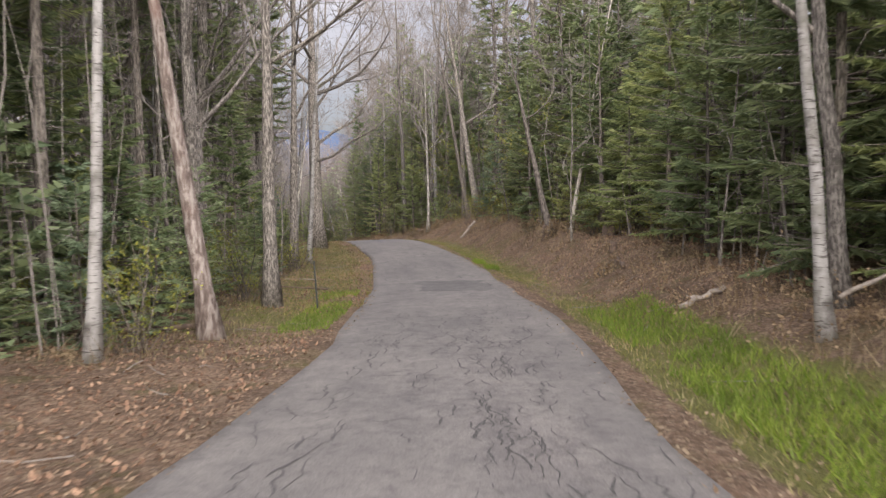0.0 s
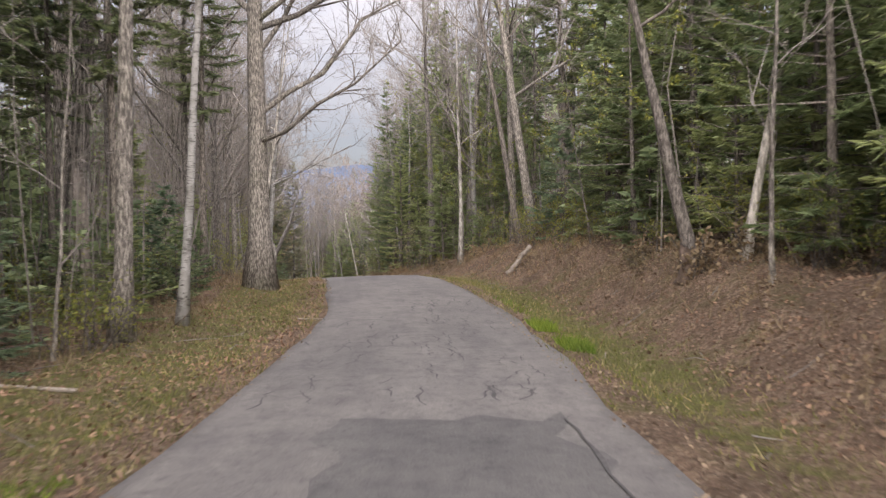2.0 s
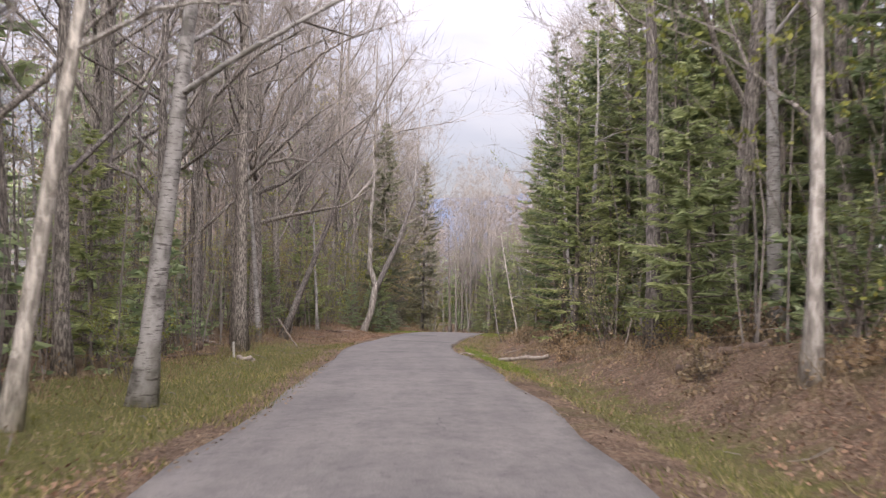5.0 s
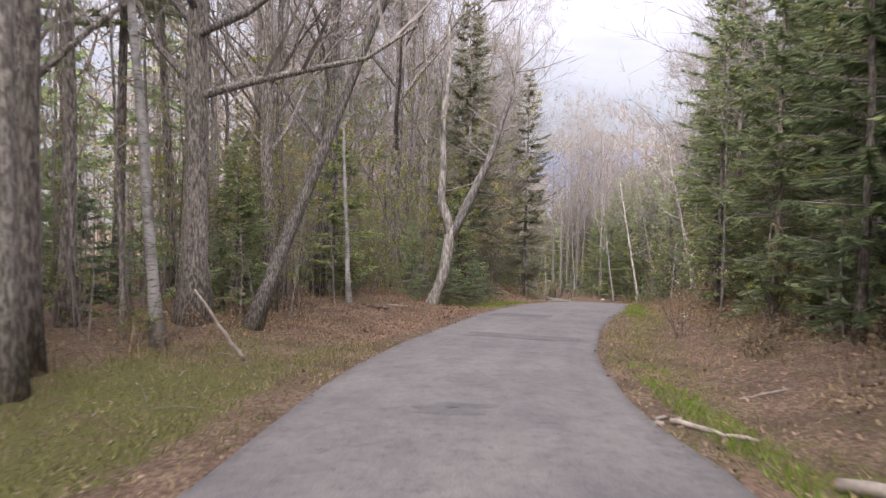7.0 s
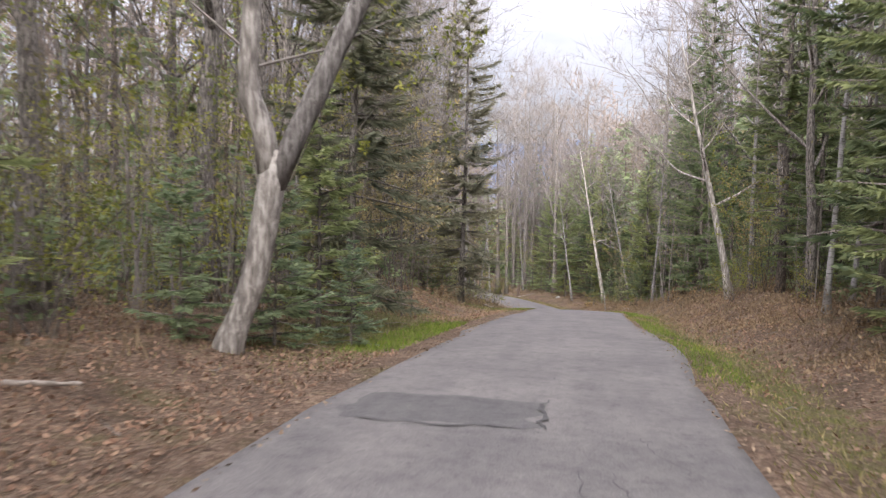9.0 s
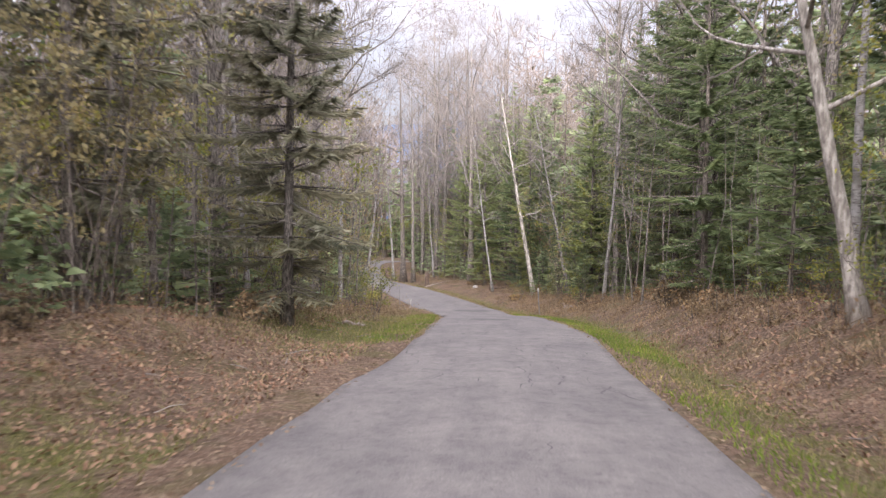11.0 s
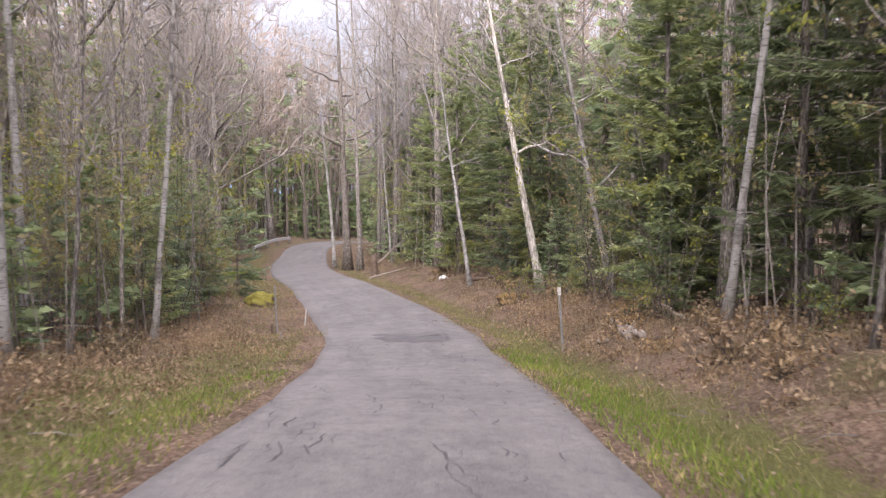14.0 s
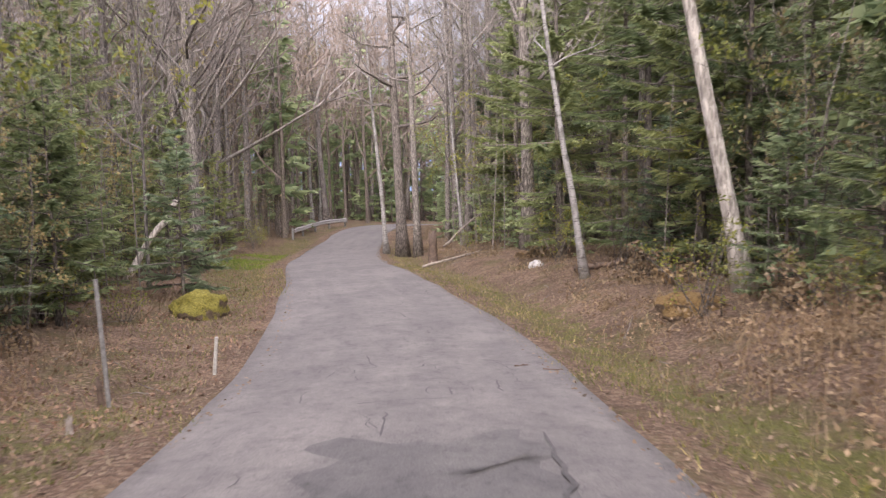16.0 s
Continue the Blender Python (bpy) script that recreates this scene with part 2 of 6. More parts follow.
def asphalt(name, base, seed):
    """Old grey asphalt: stone grain, wheel tracks and stains. UV: metres across and along."""
    m, t, b = material(name, 0.85, 0.25)
    g = t.nodes.new("ShaderNodeNewGeometry").outputs["Position"]
    uv = t.nodes.new("ShaderNodeUVMap").outputs[0]
    fine = noise_tex(t, g, 70.0, 3)
    large = noise_tex(t, mapped(t, g, (0.5, 0.35, 0.5)), 1.0 + seed * 0.1, 5)
    col = ramp(t, fine, (0.3, tuple(v * 0.70 for v in base)), (0.7, tuple(v * 1.28 for v in base)))
    col = mixed(t, 1.0, col, ramp(t, large, (0.3, (0.80, 0.80, 0.81)), (0.7, (1.15, 1.14, 1.12))), "MULTIPLY")
    streak = noise_tex(t, mapped(t, uv, (2.0, 0.25, 1)), 1.0, 4)
    col = mixed(t, 1.0, col, ramp(t, streak, (0.35, (0.90, 0.90, 0.91)), (0.65, (1.07, 1.07, 1.06))), "MULTIPLY")
    scale = noise_tex(t, mapped(t, uv, (2.6, 2.2, 1)), 1.0, 6, 0.72)
    col = mixed(t, 1.0, col, ramp(t, scale, (0.36, (0.82, 0.82, 0.83)), (0.47, (0.98, 0.98, 0.98)), (0.62, (1.10, 1.10, 1.09))), "MULTIPLY")
    grit = noise_tex(t, mapped(t, uv, (9.0, 6.0, 1)), 1.0, 5, 0.75)
    col = mixed(t, 1.0, col, ramp(t, grit, (0.30, (0.66, 0.66, 0.67)), (0.44, (0.98, 0.98, 0.98)), (0.70, (1.12, 1.12, 1.11))), "MULTIPLY")
    t.links.new(col, b.inputs["Base Color"])
    bump(t, b, fine, 0.5, 0.008)
    return m


def forest_floor(name):
    """Leaf litter with grass and moss where the ground's own grass share says so."""
    m, t, b = material(name, 0.95, 0.15)
    g = t.nodes.new("ShaderNodeNewGeometry").outputs["Position"]
    n1, n2, n3 = noise_tex(t, g, 16.0, 6, 0.75), noise_tex(t, g, 1.1, 5), noise_tex(t, g, 45.0, 3)
    flake = node(t, "ShaderNodeTexVoronoi", Scale=26.0, Randomness=1.0)
    bend = noise_tex(t, g, 9.0, 2)
    push = t.nodes.new("ShaderNodeVectorMath")
    push.operation = "MULTIPLY_ADD"
    t.links.new(bend, push.inputs[0])
    push.inputs[1].default_value = (0.12, 0.12, 0.12)
    t.links.new(g, push.inputs[2])
    t.links.new(push.outputs[0], flake.inputs["Vector"])
    one = t.nodes.new("ShaderNodeSeparateColor")
    t.links.new(flake.outputs["Color"], one.inputs[0])
    leaf = ramp(t, one.outputs[0], (0.0, (0.050, 0.035, 0.026)), (0.35, (0.150, 0.098, 0.068)), (0.7, (0.26, 0.175, 0.125)), (1.0, (0.42, 0.335, 0.255)))
    litter = ramp(t, n1, (0.28, (0.040, 0.030, 0.023)), (0.45, (0.135, 0.097, 0.071)), (0.6, (0.23, 0.17, 0.125)), (0.78, (0.36, 0.29, 0.225)))
    litter = mixed(t, 0.45, litter, leaf)
    litter = mixed(t, 1.0, litter, ramp(t, n2, (0.3, (0.55, 0.535, 0.52)), (0.7, (1.08, 1.03, 0.98))), "MULTIPLY")
    damp = ramp(t, noise_tex(t, g, 0.75, 6, 0.7), (0.52, (0, 0, 0)), (0.66, (0.7, 0.7, 0.7)))
    litter = mixed(t, damp, litter, ramp(t, n3, (0.3, (0.045, 0.047, 0.018)), (0.7, (0.15, 0.135, 0.055))))
    grass = ramp(t, n3, (0.3, (0.050, 0.052, 0.018)), (0.55, (0.130, 0.126, 0.043)), (0.8, (0.24, 0.21, 0.10)))
    share = t.nodes.new("ShaderNodeAttribute")
    share.attribute_name = "grass"
    f = sums(t, "ADD", share.outputs["Fac"], sums(t, "MULTIPLY", sums(t, "SUBTRACT", noise_tex(t, g, 2.3, 6, 0.7), 0.5), 1.5))
    col = mixed(t, ramp(t, f, (0.42, (0, 0, 0)), (0.72, (1, 1, 1))), litter, grass)
    t.links.new(col, b.inputs["Base Color"])
    bump(t, b, sums(t, "ADD", n1, flake.outputs["Distance"]), 0.9, 0.05)
    return m


def plain(name, dark, light, scale=12.0, rough=0.85, metal=0.0, relief=0.3):
    m, t, b = material(name, rough, 0.3)
    c = t.nodes.new("ShaderNodeTexCoord").outputs["Object"]
    n = noise_tex(t, c, scale, 6)
    t.links.new(ramp(t, n, (0.3, dark), (0.7, light)), b.inputs["Base Color"])
    b.inputs["Metallic"].default_value = metal
    bump(t, b, n, relief, 0.02)
    return m


BARK_GREY = bark("grey_hardwood_bark", (0.115, 0.103, 0.095), (0.31, 0.283, 0.258))
BARK_BROWN = bark("brown_conifer_bark", (0.11, 0.096, 0.087), (0.27, 0.238, 0.213), 18.0)
BARK_PALE = bark("pale_weathered_bark", (0.30, 0.275, 0.25), (0.56, 0.525, 0.485), 10.0, (0.22, 0.20, 0.16), 0.3)
BARK_BIRCH = birch_bark("birch_bark")
BARK_LICHEN = bark("lichen_mottled_bark", (0.165, 0.15, 0.14), (0.31, 0.292, 0.277), 9.0, (0.085, 0.08, 0.07), 0.5)
TWIG = plain("twig_bark", (0.135, 0.117, 0.105), (0.26, 0.23, 0.208), 6.0)
NEEDLE = foliage("conifer_needles", (0.105, 0.136, 0.076), (0.30, 0.338, 0.182), 0.55, 0.45)
NEEDLE_BLUE = foliage("fir_needles", (0.120, 0.170, 0.112), (0.32, 0.385, 0.250), 0.55, 0.45)
BUD = foliage("spring_leaves", (0.13, 0.15, 0.03), (0.34, 0.33, 0.09), 0.6, 0.4)
BUD_WHITE = foliage("pale_new_leaves", (0.34, 0.30, 0.20), (0.58, 0.53, 0.40), 0.7, 0.35)
BUD_PALE = foliage("opening_buds", (0.20, 0.163, 0.09), (0.37, 0.312, 0.175), 0.7, 0.45)
FAR_TWIG = plain("brown_twig_haze", (0.155, 0.122, 0.102), (0.285, 0.228, 0.19), 0.4)
FAR_BUD = foliage("brown_buds", (0.15, 0.118, 0.085), (0.31, 0.25, 0.175), 0.8, 0.4)
NEEDLE_DRAB = foliage("drab_spruce_needles", (0.14, 0.136, 0.098), (0.34, 0.322, 0.235), 0.6, 0.45)
NEEDLE_HEMLOCK = foliage("hemlock_needles", (0.135, 0.172, 0.085), (0.365, 0.41, 0.215), 0.55, 0.45)
STEM = bark("shrub_stem_bark", (0.085, 0.073, 0.064), (0.21, 0.183, 0.16))
BARK_FAR = bark("deep_wood_bark", (0.085, 0.071, 0.062), (0.205, 0.175, 0.153))
DEAD = foliage("dead_fern_and_brush", (0.13, 0.083, 0.052), (0.36, 0.265, 0.18), 0.9, 0.2)
GRASS_LUSH = foliage("lush_grass", (0.075, 0.13, 0.015), (0.22, 0.285, 0.06), 0.55, 0.4)
LEAF_RED = foliage("russet_leaves", (0.15, 0.077, 0.053), (0.41, 0.255, 0.187), 0.85, 0.15)
BARK_PEEL = bark("peeling_red_bark", (0.20, 0.155, 0.135), (0.42, 0.37, 0.335), 9.0, (0.27, 0.165, 0.135), 0.55)
LEAF_DRY = foliage("fallen_leaves", (0.10, 0.064, 0.044), (0.32, 0.238, 0.175), 0.85, 0.15)
GRASS = foliage("verge_grass", (0.065, 0.078, 0.02), (0.205, 0.205, 0.07), 0.6, 0.35)
GRASS_DRY = foliage("dry_grass", (0.20, 0.16, 0.08), (0.40, 0.34, 0.19), 0.8, 0.3)
ROAD_MAT = asphalt("worn_asphalt", (0.136, 0.1265, 0.1215), 1)
PATCH_MAT = asphalt("patched_asphalt", (0.100, 0.095, 0.093), 4)
FLOOR_MAT = forest_floor("leaf_litter_and_grass")
WOOD_PALE = plain("bleached_dead_wood", (0.14, 0.115, 0.095), (0.36, 0.31, 0.265), 9.0)
WOOD_DARK = plain("rotten_wood", (0.05, 0.035, 0.028), (0.17, 0.12, 0.09), 9.0)


def mossy(name, dark, light, stone):
    """Cushions of moss over a rough brown stone: thick on top, torn on the flanks."""
    m, t, b = material(name, 0.95, 0.15)
    c = t.nodes.new("ShaderNodeTexCoord").outputs["Object"]
    n, clump = noise_tex(t, c, 24.0, 6, 0.7), noise_tex(t, c, 5.0, 4, 0.65)
    up = t.nodes.new("ShaderNodeSeparateXYZ")
    t.links.new(t.nodes.new("ShaderNodeNewGeometry").outputs["Normal"], up.inputs[0])
    cover_share = sums(t, "ADD", sums(t, "MULTIPLY", up.outputs["Z"], 0.45), clump)
    col = mixed(t, ramp(t, cover_share, (0.50, (0, 0, 0)), (0.62, (1, 1, 1))), ramp(t, n, (0.3, tuple(v * 0.4 for v in stone)), (0.7, stone)), ramp(t, n, (0.3, dark), (0.7, light)))
    t.links.new(col, b.inputs["Base Color"])
    bump(t, b, sums(t, "ADD", n, clump), 1.0, 0.05)
    return m


MOSS = mossy("yellow_green_moss", (0.085, 0.080, 0.02), (0.30, 0.26, 0.06), (0.16, 0.12, 0.085))
MOSS_BROWN = mossy("rusty_moss", (0.12, 0.075, 0.03), (0.30, 0.20, 0.09), (0.20, 0.15, 0.11))
STONE = plain("pale_field_stone", (0.25, 0.24, 0.23), (0.55, 0.53, 0.50), 8.0, 0.8, 0, 0.5)
ZINC = plain("galvanised_steel", (0.26, 0.25, 0.24), (0.40, 0.39, 0.375), 20.0, 0.55, 0.5, 0.05)
STAKE = plain("grey_stake_wood", (0.30, 0.28, 0.26), (0.52, 0.50, 0.47), 20.0)
STAKE_GREY = plain("dull_stake_wood", (0.13, 0.125, 0.12), (0.27, 0.26, 0.25), 20.0)
STAKE_DARK = plain("dark_steel_stake", (0.05, 0.055, 0.05), (0.11, 0.12, 0.11), 20.0, 0.6, 0.5)
# blue of the distance haze is put into the ridge's base colour
HILL = plain("haze_blue_hill", (0.062, 0.095, 0.165), (0.080, 0.115, 0.19), 0.01, 1.0, 0, 0)


# ---- mesh building ----
class Shape:
    """Corners and faces gathered in numpy, turned into one mesh."""

    def __init__(self):
        self.v, self.q, self.t, self.n = [], [], [], 0

    def add(self, v, quads=None, tris=None):
        if quads is not None and len(quads):
            self.q.append(np.asarray(quads) + self.n)
        if tris is not None and len(tris):
            self.t.append(np.asarray(tris) + self.n)
        self.v.append(np.asarray(v, float))
        self.n += len(v)

    def join(self, other, scale=1.0, turn=0.0, at=(0, 0, 0)):
        v = np.concatenate(other.v) * scale
        c, s = math.cos(turn), math.sin(turn)
        w = np.stack([v[:, 0] * c - v[:, 1] * s, v[:, 0] * s + v[:, 1] * c, v[:, 2]], 1) + np.asarray(at)
        self.add(w, np.concatenate(other.q) if other.q else None, np.concatenate(other.t) if other.t else None)

    def mesh(self, name, mat, smooth=False):
        v = np.concatenate(self.v)
        q = np.concatenate(self.q) if self.q else np.zeros((0, 4), int)
        t = np.concatenate(self.t) if self.t else np.zeros((0, 3), int)
        me = bpy.data.meshes.new(name)
        me.vertices.add(len(v))
        me.vertices.foreach_set("co", v.ravel())
        me.loops.add(q.size + t.size)
        me.loops.foreach_set("vertex_index", np.r_[q.ravel(), t.ravel()].astype(np.int32))
        me.polygons.add(len(q) + len(t))
        me.polygons.foreach_set("loop_start", np.r_[np.arange(len(q)) * 4, q.size + np.arange(len(t)) * 3].astype(np.int32))
        me.polygons.foreach_set("use_smooth", np.full(len(q) + len(t), smooth))
        me.update(calc_edges=True)
        me.materials.append(mat)
        return me


def unit(v):
    return v / max(np.linalg.norm(v), 1e-9)


def tube(sh, pts, radii, sides, cap=True):
    """A round bar that follows pts and tapers by radii."""
    pts, radii = np.asarray(pts, float), np.asarray(radii, float)
    n = len(pts)
    ring = np.arange(sides) * 2 * math.pi / sides
    way = np.gradient(pts, axis=0)
    way /= np.linalg.norm(way, axis=1)[:, None] + 1e-9
    ref = np.where(np.abs(way[:, 2:3]) < 0.9, np.array([[0, 0, 1.0]]), np.array([[1.0, 0, 0]]))
    ref = np.repeat(ref[:1], n, 0)
    a = np.cross(way, ref)
    a /= np.linalg.norm(a, axis=1)[:, None] + 1e-9
    b = np.cross(way, a)
    v = pts[:, None] + radii[:, None, None] * (np.cos(ring)[None, :, None] * a[:, None] + np.sin(ring)[None, :, None] * b[:, None])
    i, j = np.meshgrid(np.arange(n - 1), np.arange(sides), indexing="ij")
    i, j = i.ravel(), j.ravel()
    k = (j + 1) % sides
    quads = np.stack([i * sides + j, i * sides + k, (i + 1) * sides + k, (i + 1) * sides + j], 1)
    v = v.reshape(-1, 3)
    tris = None
    if cap:
        v = np.concatenate([v, pts[[0, -1]]])
        j = np.arange(sides)
        k = (j + 1) % sides
        tris = np.concatenate([np.stack([k, j, np.full(sides, n * sides)], 1),
                               np.stack([(n - 1) * sides + j, (n - 1) * sides + k, np.full(sides, n * sides + 1)], 1)])
    sh.add(v, quads, tris)


def blades(sh, base, tip, width, rng):
    """One narrow triangle for each base and tip, turned at random about its length."""
    way = tip - base
    side = np.cross(way, rng.normal(size=way.shape))
    side *= (np.asarray(width) / (np.linalg.norm(side, axis=1) + 1e-9))[:, None] if np.ndim(width) else width / (np.linalg.norm(side, axis=1) + 1e-9)[:, None]
    n = len(base)
    v = np.stack([base - side / 2, base + side / 2, tip], 1).reshape(-1, 3)
    sh.add(v, None, np.arange(3 * n).reshape(n, 3))


def leaves(sh, at, size, rng):
    """Small kite-shaped leaves at the given spots."""
    n = len(at)
    a = rng.normal(size=(n, 3))
    a /= np.linalg.norm(a, axis=1)[:, None]
    b = np.cross(a, rng.normal(size=(n, 3)))
    b /= np.linalg.norm(b, axis=1)[:, None] + 1e-9
    s = (size * rng.uniform(0.6, 1.3, n))[:, None]
    v = np.stack([at - a * s, at + b * s * 0.5, at + a * s, at - b * s * 0.5], 1).reshape(-1, 3)
    sh.add(v, np.arange(4 * n).reshape(n, 4))


def conifer(h, r, spread, seed, bare=0.1, dense=1.0, droop=1.0, step=0.33, needle=1.0, wood=True, fine=1.0):
    """Trunk and crown of a spruce, fir or hemlock. bare: share of the trunk with dead stubs alone."""
    rng = np.random.RandomState(seed)
    trunk, crown = Shape(), Shape()
    k = np.linspace(0, 1, 9)
    sway = np.cumsum(rng.normal(0, 0.012 * h / 9, (9, 2)), 0)
    pts = np.stack([sway[:, 0], sway[:, 1], k * h - 0.25], 1)
    rad = r * (1 - 0.93 * k) * (1 + 0.5 * np.exp(-k * 30))
    tube(trunk, pts if wood else pts[::4], rad if wood else rad[::4], 7 if wood else 4, wood)
    z = h * 0.06
    while z < h * 0.995:
        u = z / h
        c = np.array([np.interp(z, pts[:, 2], pts[:, 0]), np.interp(z, pts[:, 2], pts[:, 1]), z])
        if u < bare:
            for _ in range(rng.randint(0, 3)):
                az, ln = rng.uniform(0, 2 * math.pi), rng.uniform(0.2, 0.9) * spread * 0.6
                d = np.array([math.cos(az), math.sin(az), rng.uniform(-0.3, 0.1)])
                tube(trunk, [c, c + d * ln], [0.014, 0.004], 3, False)
            z += 0.28
            continue
        w = (u - bare) / (1 - bare)
        reach = spread * min(1.0, 0.55 + 2.2 * w) * (1 - w) ** 0.75 + 0.12
        for _ in range(max(3, int(round((5.5 - 1.5 * w) * dense)))):
            ln = reach * rng.uniform(0.55, 1.12)
            az = rng.uniform(0, 2 * math.pi)
            out = np.array([math.cos(az), math.sin(az), 0])
            el = (0.55 * w - 0.32 * droop) + rng.normal(0, 0.10)
            q = np.linspace(0, 1, 4)[:, None]
            line = c + out * (q * ln) + np.array([0, 0, 1]) * ((q * el + 0.22 * droop * q**2.2) * ln)
            line[:, 2] += rng.normal(0, 0.05)
            if wood and ln > 0.5:
                tube(trunk, line[[0, 3]], [0.012 + 0.012 * ln * (1 - w), 0.004], 3, False)
            n = max(7, int(ln * 22 * dense * fine))
            f = np.sort(rng.uniform(0.12, 1.0, n)) ** 0.8
            base = np.stack([np.interp(f, q[:, 0], line[:, a]) for a in range(3)], 1)
            side = np.array([-out[1], out[0], 0])
            sign = np.where(np.arange(n) % 2 == 0, 1.0, -1.0)[:, None]
            lng = (0.16 + 0.34 * np.minimum(1, ln / 1.6) * (1.08 - f))[:, None] * rng.uniform(0.7, 1.25, (n, 1)) * needle
            way = out * 0.62 + side * sign * 0.8 + np.stack([np.zeros(n), np.zeros(n), rng.normal(-0.16 * droop, 0.22, n)], 1)
            blades(crown, base, base + way * lng, 0.125 * needle * fine ** -0.8, rng)
            up = rng.normal(0, 0.5, (n // 2, 3)) + out * 0.7
            blades(crown, base[::2][: n // 2], base[::2][: n // 2] + up * lng[::2][: n // 2] * 0.7, 0.06 * needle * fine ** -0.5, rng)
        z += step * (1.25 - 0.5 * w) * rng.uniform(0.75, 1.25)
    return trunk, crown


def hardwood(h, r, seed, lean=(0, 0), spray=4, spray_width=0.016, fork=0.45, limbs=9, twigs=2, reach=0.33, up=0.6, bend=0.02, sides=8, coarse=False):
    """Trunk with its main limbs, and the fine bare branches, of a leafless broad-leaved tree."""
    rng = np.random.RandomState(seed)
    trunk, fine, arms, tips, ends = Shape(), Shape(), [], [], []
    k = np.linspace(0, 1, 11)
    wob = np.cumsum(rng.normal(0, bend * h / 11, (11, 2)), 0)
    pts = np.stack([lean[0] * k + wob[:, 0], lean[1] * k + wob[:, 1], k * h - 0.3], 1)
    rad = r * (1 - 0.88 * k**1.1) * (1 + 0.75 * np.exp(-k * 32))
    tube(trunk, pts, rad, sides)

    def grow(start, way, ln, rr, level):
        n = 5 if level == 1 else 2 if coarse or level > 2 else 3
        line, d = [start], unit(way)
        for _ in range(n - 1):
            d = unit(d + rng.normal(0, 0.17, 3) + np.array([0, 0, 0.10]))
            line.append(line[-1] + d * ln / (n - 1))
        line = np.array(line)
        target = fine
        if level == 1 and sides > 5:
            target = Shape()
            arms.append(target)
        if n == 2:
            ends.append((line[0], line[1], 2.2 * rr))
        else:
            tube(target, line, np.linspace(rr, rr * 0.25 + 0.002, n), 5 if level == 1 else 3, False)
        if level > 1:
            tips.append((line[-2], line[-1]))
        if level > twigs:
            return
        for _ in range(rng.randint(3, 6) if level == 1 else rng.randint(2, 4)):
            f = rng.uniform(0.25, 1.0)
            i = min(int(f * (n - 1)), n - 2)
            p = line[i] + (line[i + 1] - line[i]) * (f * (n - 1) - i)
            side = unit(np.cross(line[i + 1] - line[i], rng.normal(size=3)))
            w = unit(unit(line[i + 1] - line[i]) * 0.75 + side * rng.uniform(0.5, 1.0) + np.array([0, 0, 0.15]))
            grow(p, w, ln * rng.uniform(0.35, 0.65), max(0.004, rr * 0.42), level + 1)

    for i in range(limbs):
        f = fork + (1 - fork) * (i + rng.uniform(0, 0.9)) / limbs
        p = np.array([np.interp(f, k, pts[:, a]) for a in range(3)])
        az = i * 2.4 + rng.uniform(-0.5, 0.5)
        way = np.array([math.cos(az), math.sin(az), up * rng.uniform(0.5, 1.6)])
        grow(p, way, h * reach * (1.15 - 0.75 * f) * rng.uniform(0.7, 1.3), np.interp(f, k, rad) * 0.5, 1)
    if ends:
        blades(fine, np.array([e[0] for e in ends]), np.array([e[1] for e in ends]), np.array([e[2] for e in ends]), rng)
    # fine sprays of twigs at the branch ends
    if tips and spray:
        a, b = (np.repeat(np.array([t[i] for t in tips]), spray, 0) for i in (0, 1))
        f = rng.uniform(0.1, 1.0, (len(a), 1))
        way = (b - a) / (np.linalg.norm(b - a, axis=1)[:, None] + 1e-6)
        way = way * 0.8 + rng.normal(0, 0.55, a.shape) + np.array([0, 0, 0.12])
        base = a + (b - a) * f
        blades(fine, base, base + way * rng.uniform(0.3, 1.0, (len(a), 1)), spray_width, rng)
    return trunk, fine, arms


def bush(h, seed, stems=9, leaf=BUD, leafy=120, size=0.035):
    rng = np.random.RandomState(seed)
    wood, lv = Shape(), Shape()
    spots = []
    for _ in range(stems):
        az, ln = rng.uniform(0, 6.28), h * rng.uniform(0.5, 1.05)
        d = np.array([math.cos(az) * rng.uniform(0.1, 0.6), math.sin(az) * rng.uniform(0.1, 0.6), 1.0])
        p0 = np.array([rng.normal(0, 0.12), rng.normal(0, 0.12), -0.1])
        mid = p0 + d * ln * 0.5 + rng.normal(0, 0.07, 3)
        tip = mid + unit(d + rng.normal(0, 0.3, 3)) * ln * 0.5
        tube(wood, [p0, mid, tip], [0.012, 0.008, 0.003], 4, False)
        for _ in range(5):
            f = rng.uniform(0.3, 1.0)
            p = mid + (tip - mid) * (2 * f - 1) if f > 0.5 else p0 + (mid - p0) * 2 * f
            e = p + unit(rng.normal(size=3) + np.array([0, 0, 0.6])) * h * rng.uniform(0.1, 0.3)
            tube(wood, [p, e], [0.005, 0.002], 3, False)
            spots += [p + (e - p) * g for g in rng.uniform(0.3, 1.05, max(1, leafy // (stems * 5)))]
    spots = np.array(spots) + rng.normal(0, 0.05, (len(spots), 3))
    leaves(lv, spots, size, rng)
    return wood, lv


def thing(name, label, category, group="", kind=""):
    ob = new(name)
    ob.empty_display_size = 0.3
    return tagged(ob, label, category, group, kind)


def part(name, me, parent, label=""):
    ob = new(name, me)
    ob.parent = parent
    if label:
        tagged(ob, label)
    return ob


def tree(name, label, trunk_me, crown_me, group="", crown="crown", category="tree", arms=()):
    t = thing(name, label, category, group)
    trunk = part("trunk", trunk_me, t)
    for me in arms:
        part("limb", me, trunk)
    tagged(part(crown, crown_me, t), kind="stuff")
    return t


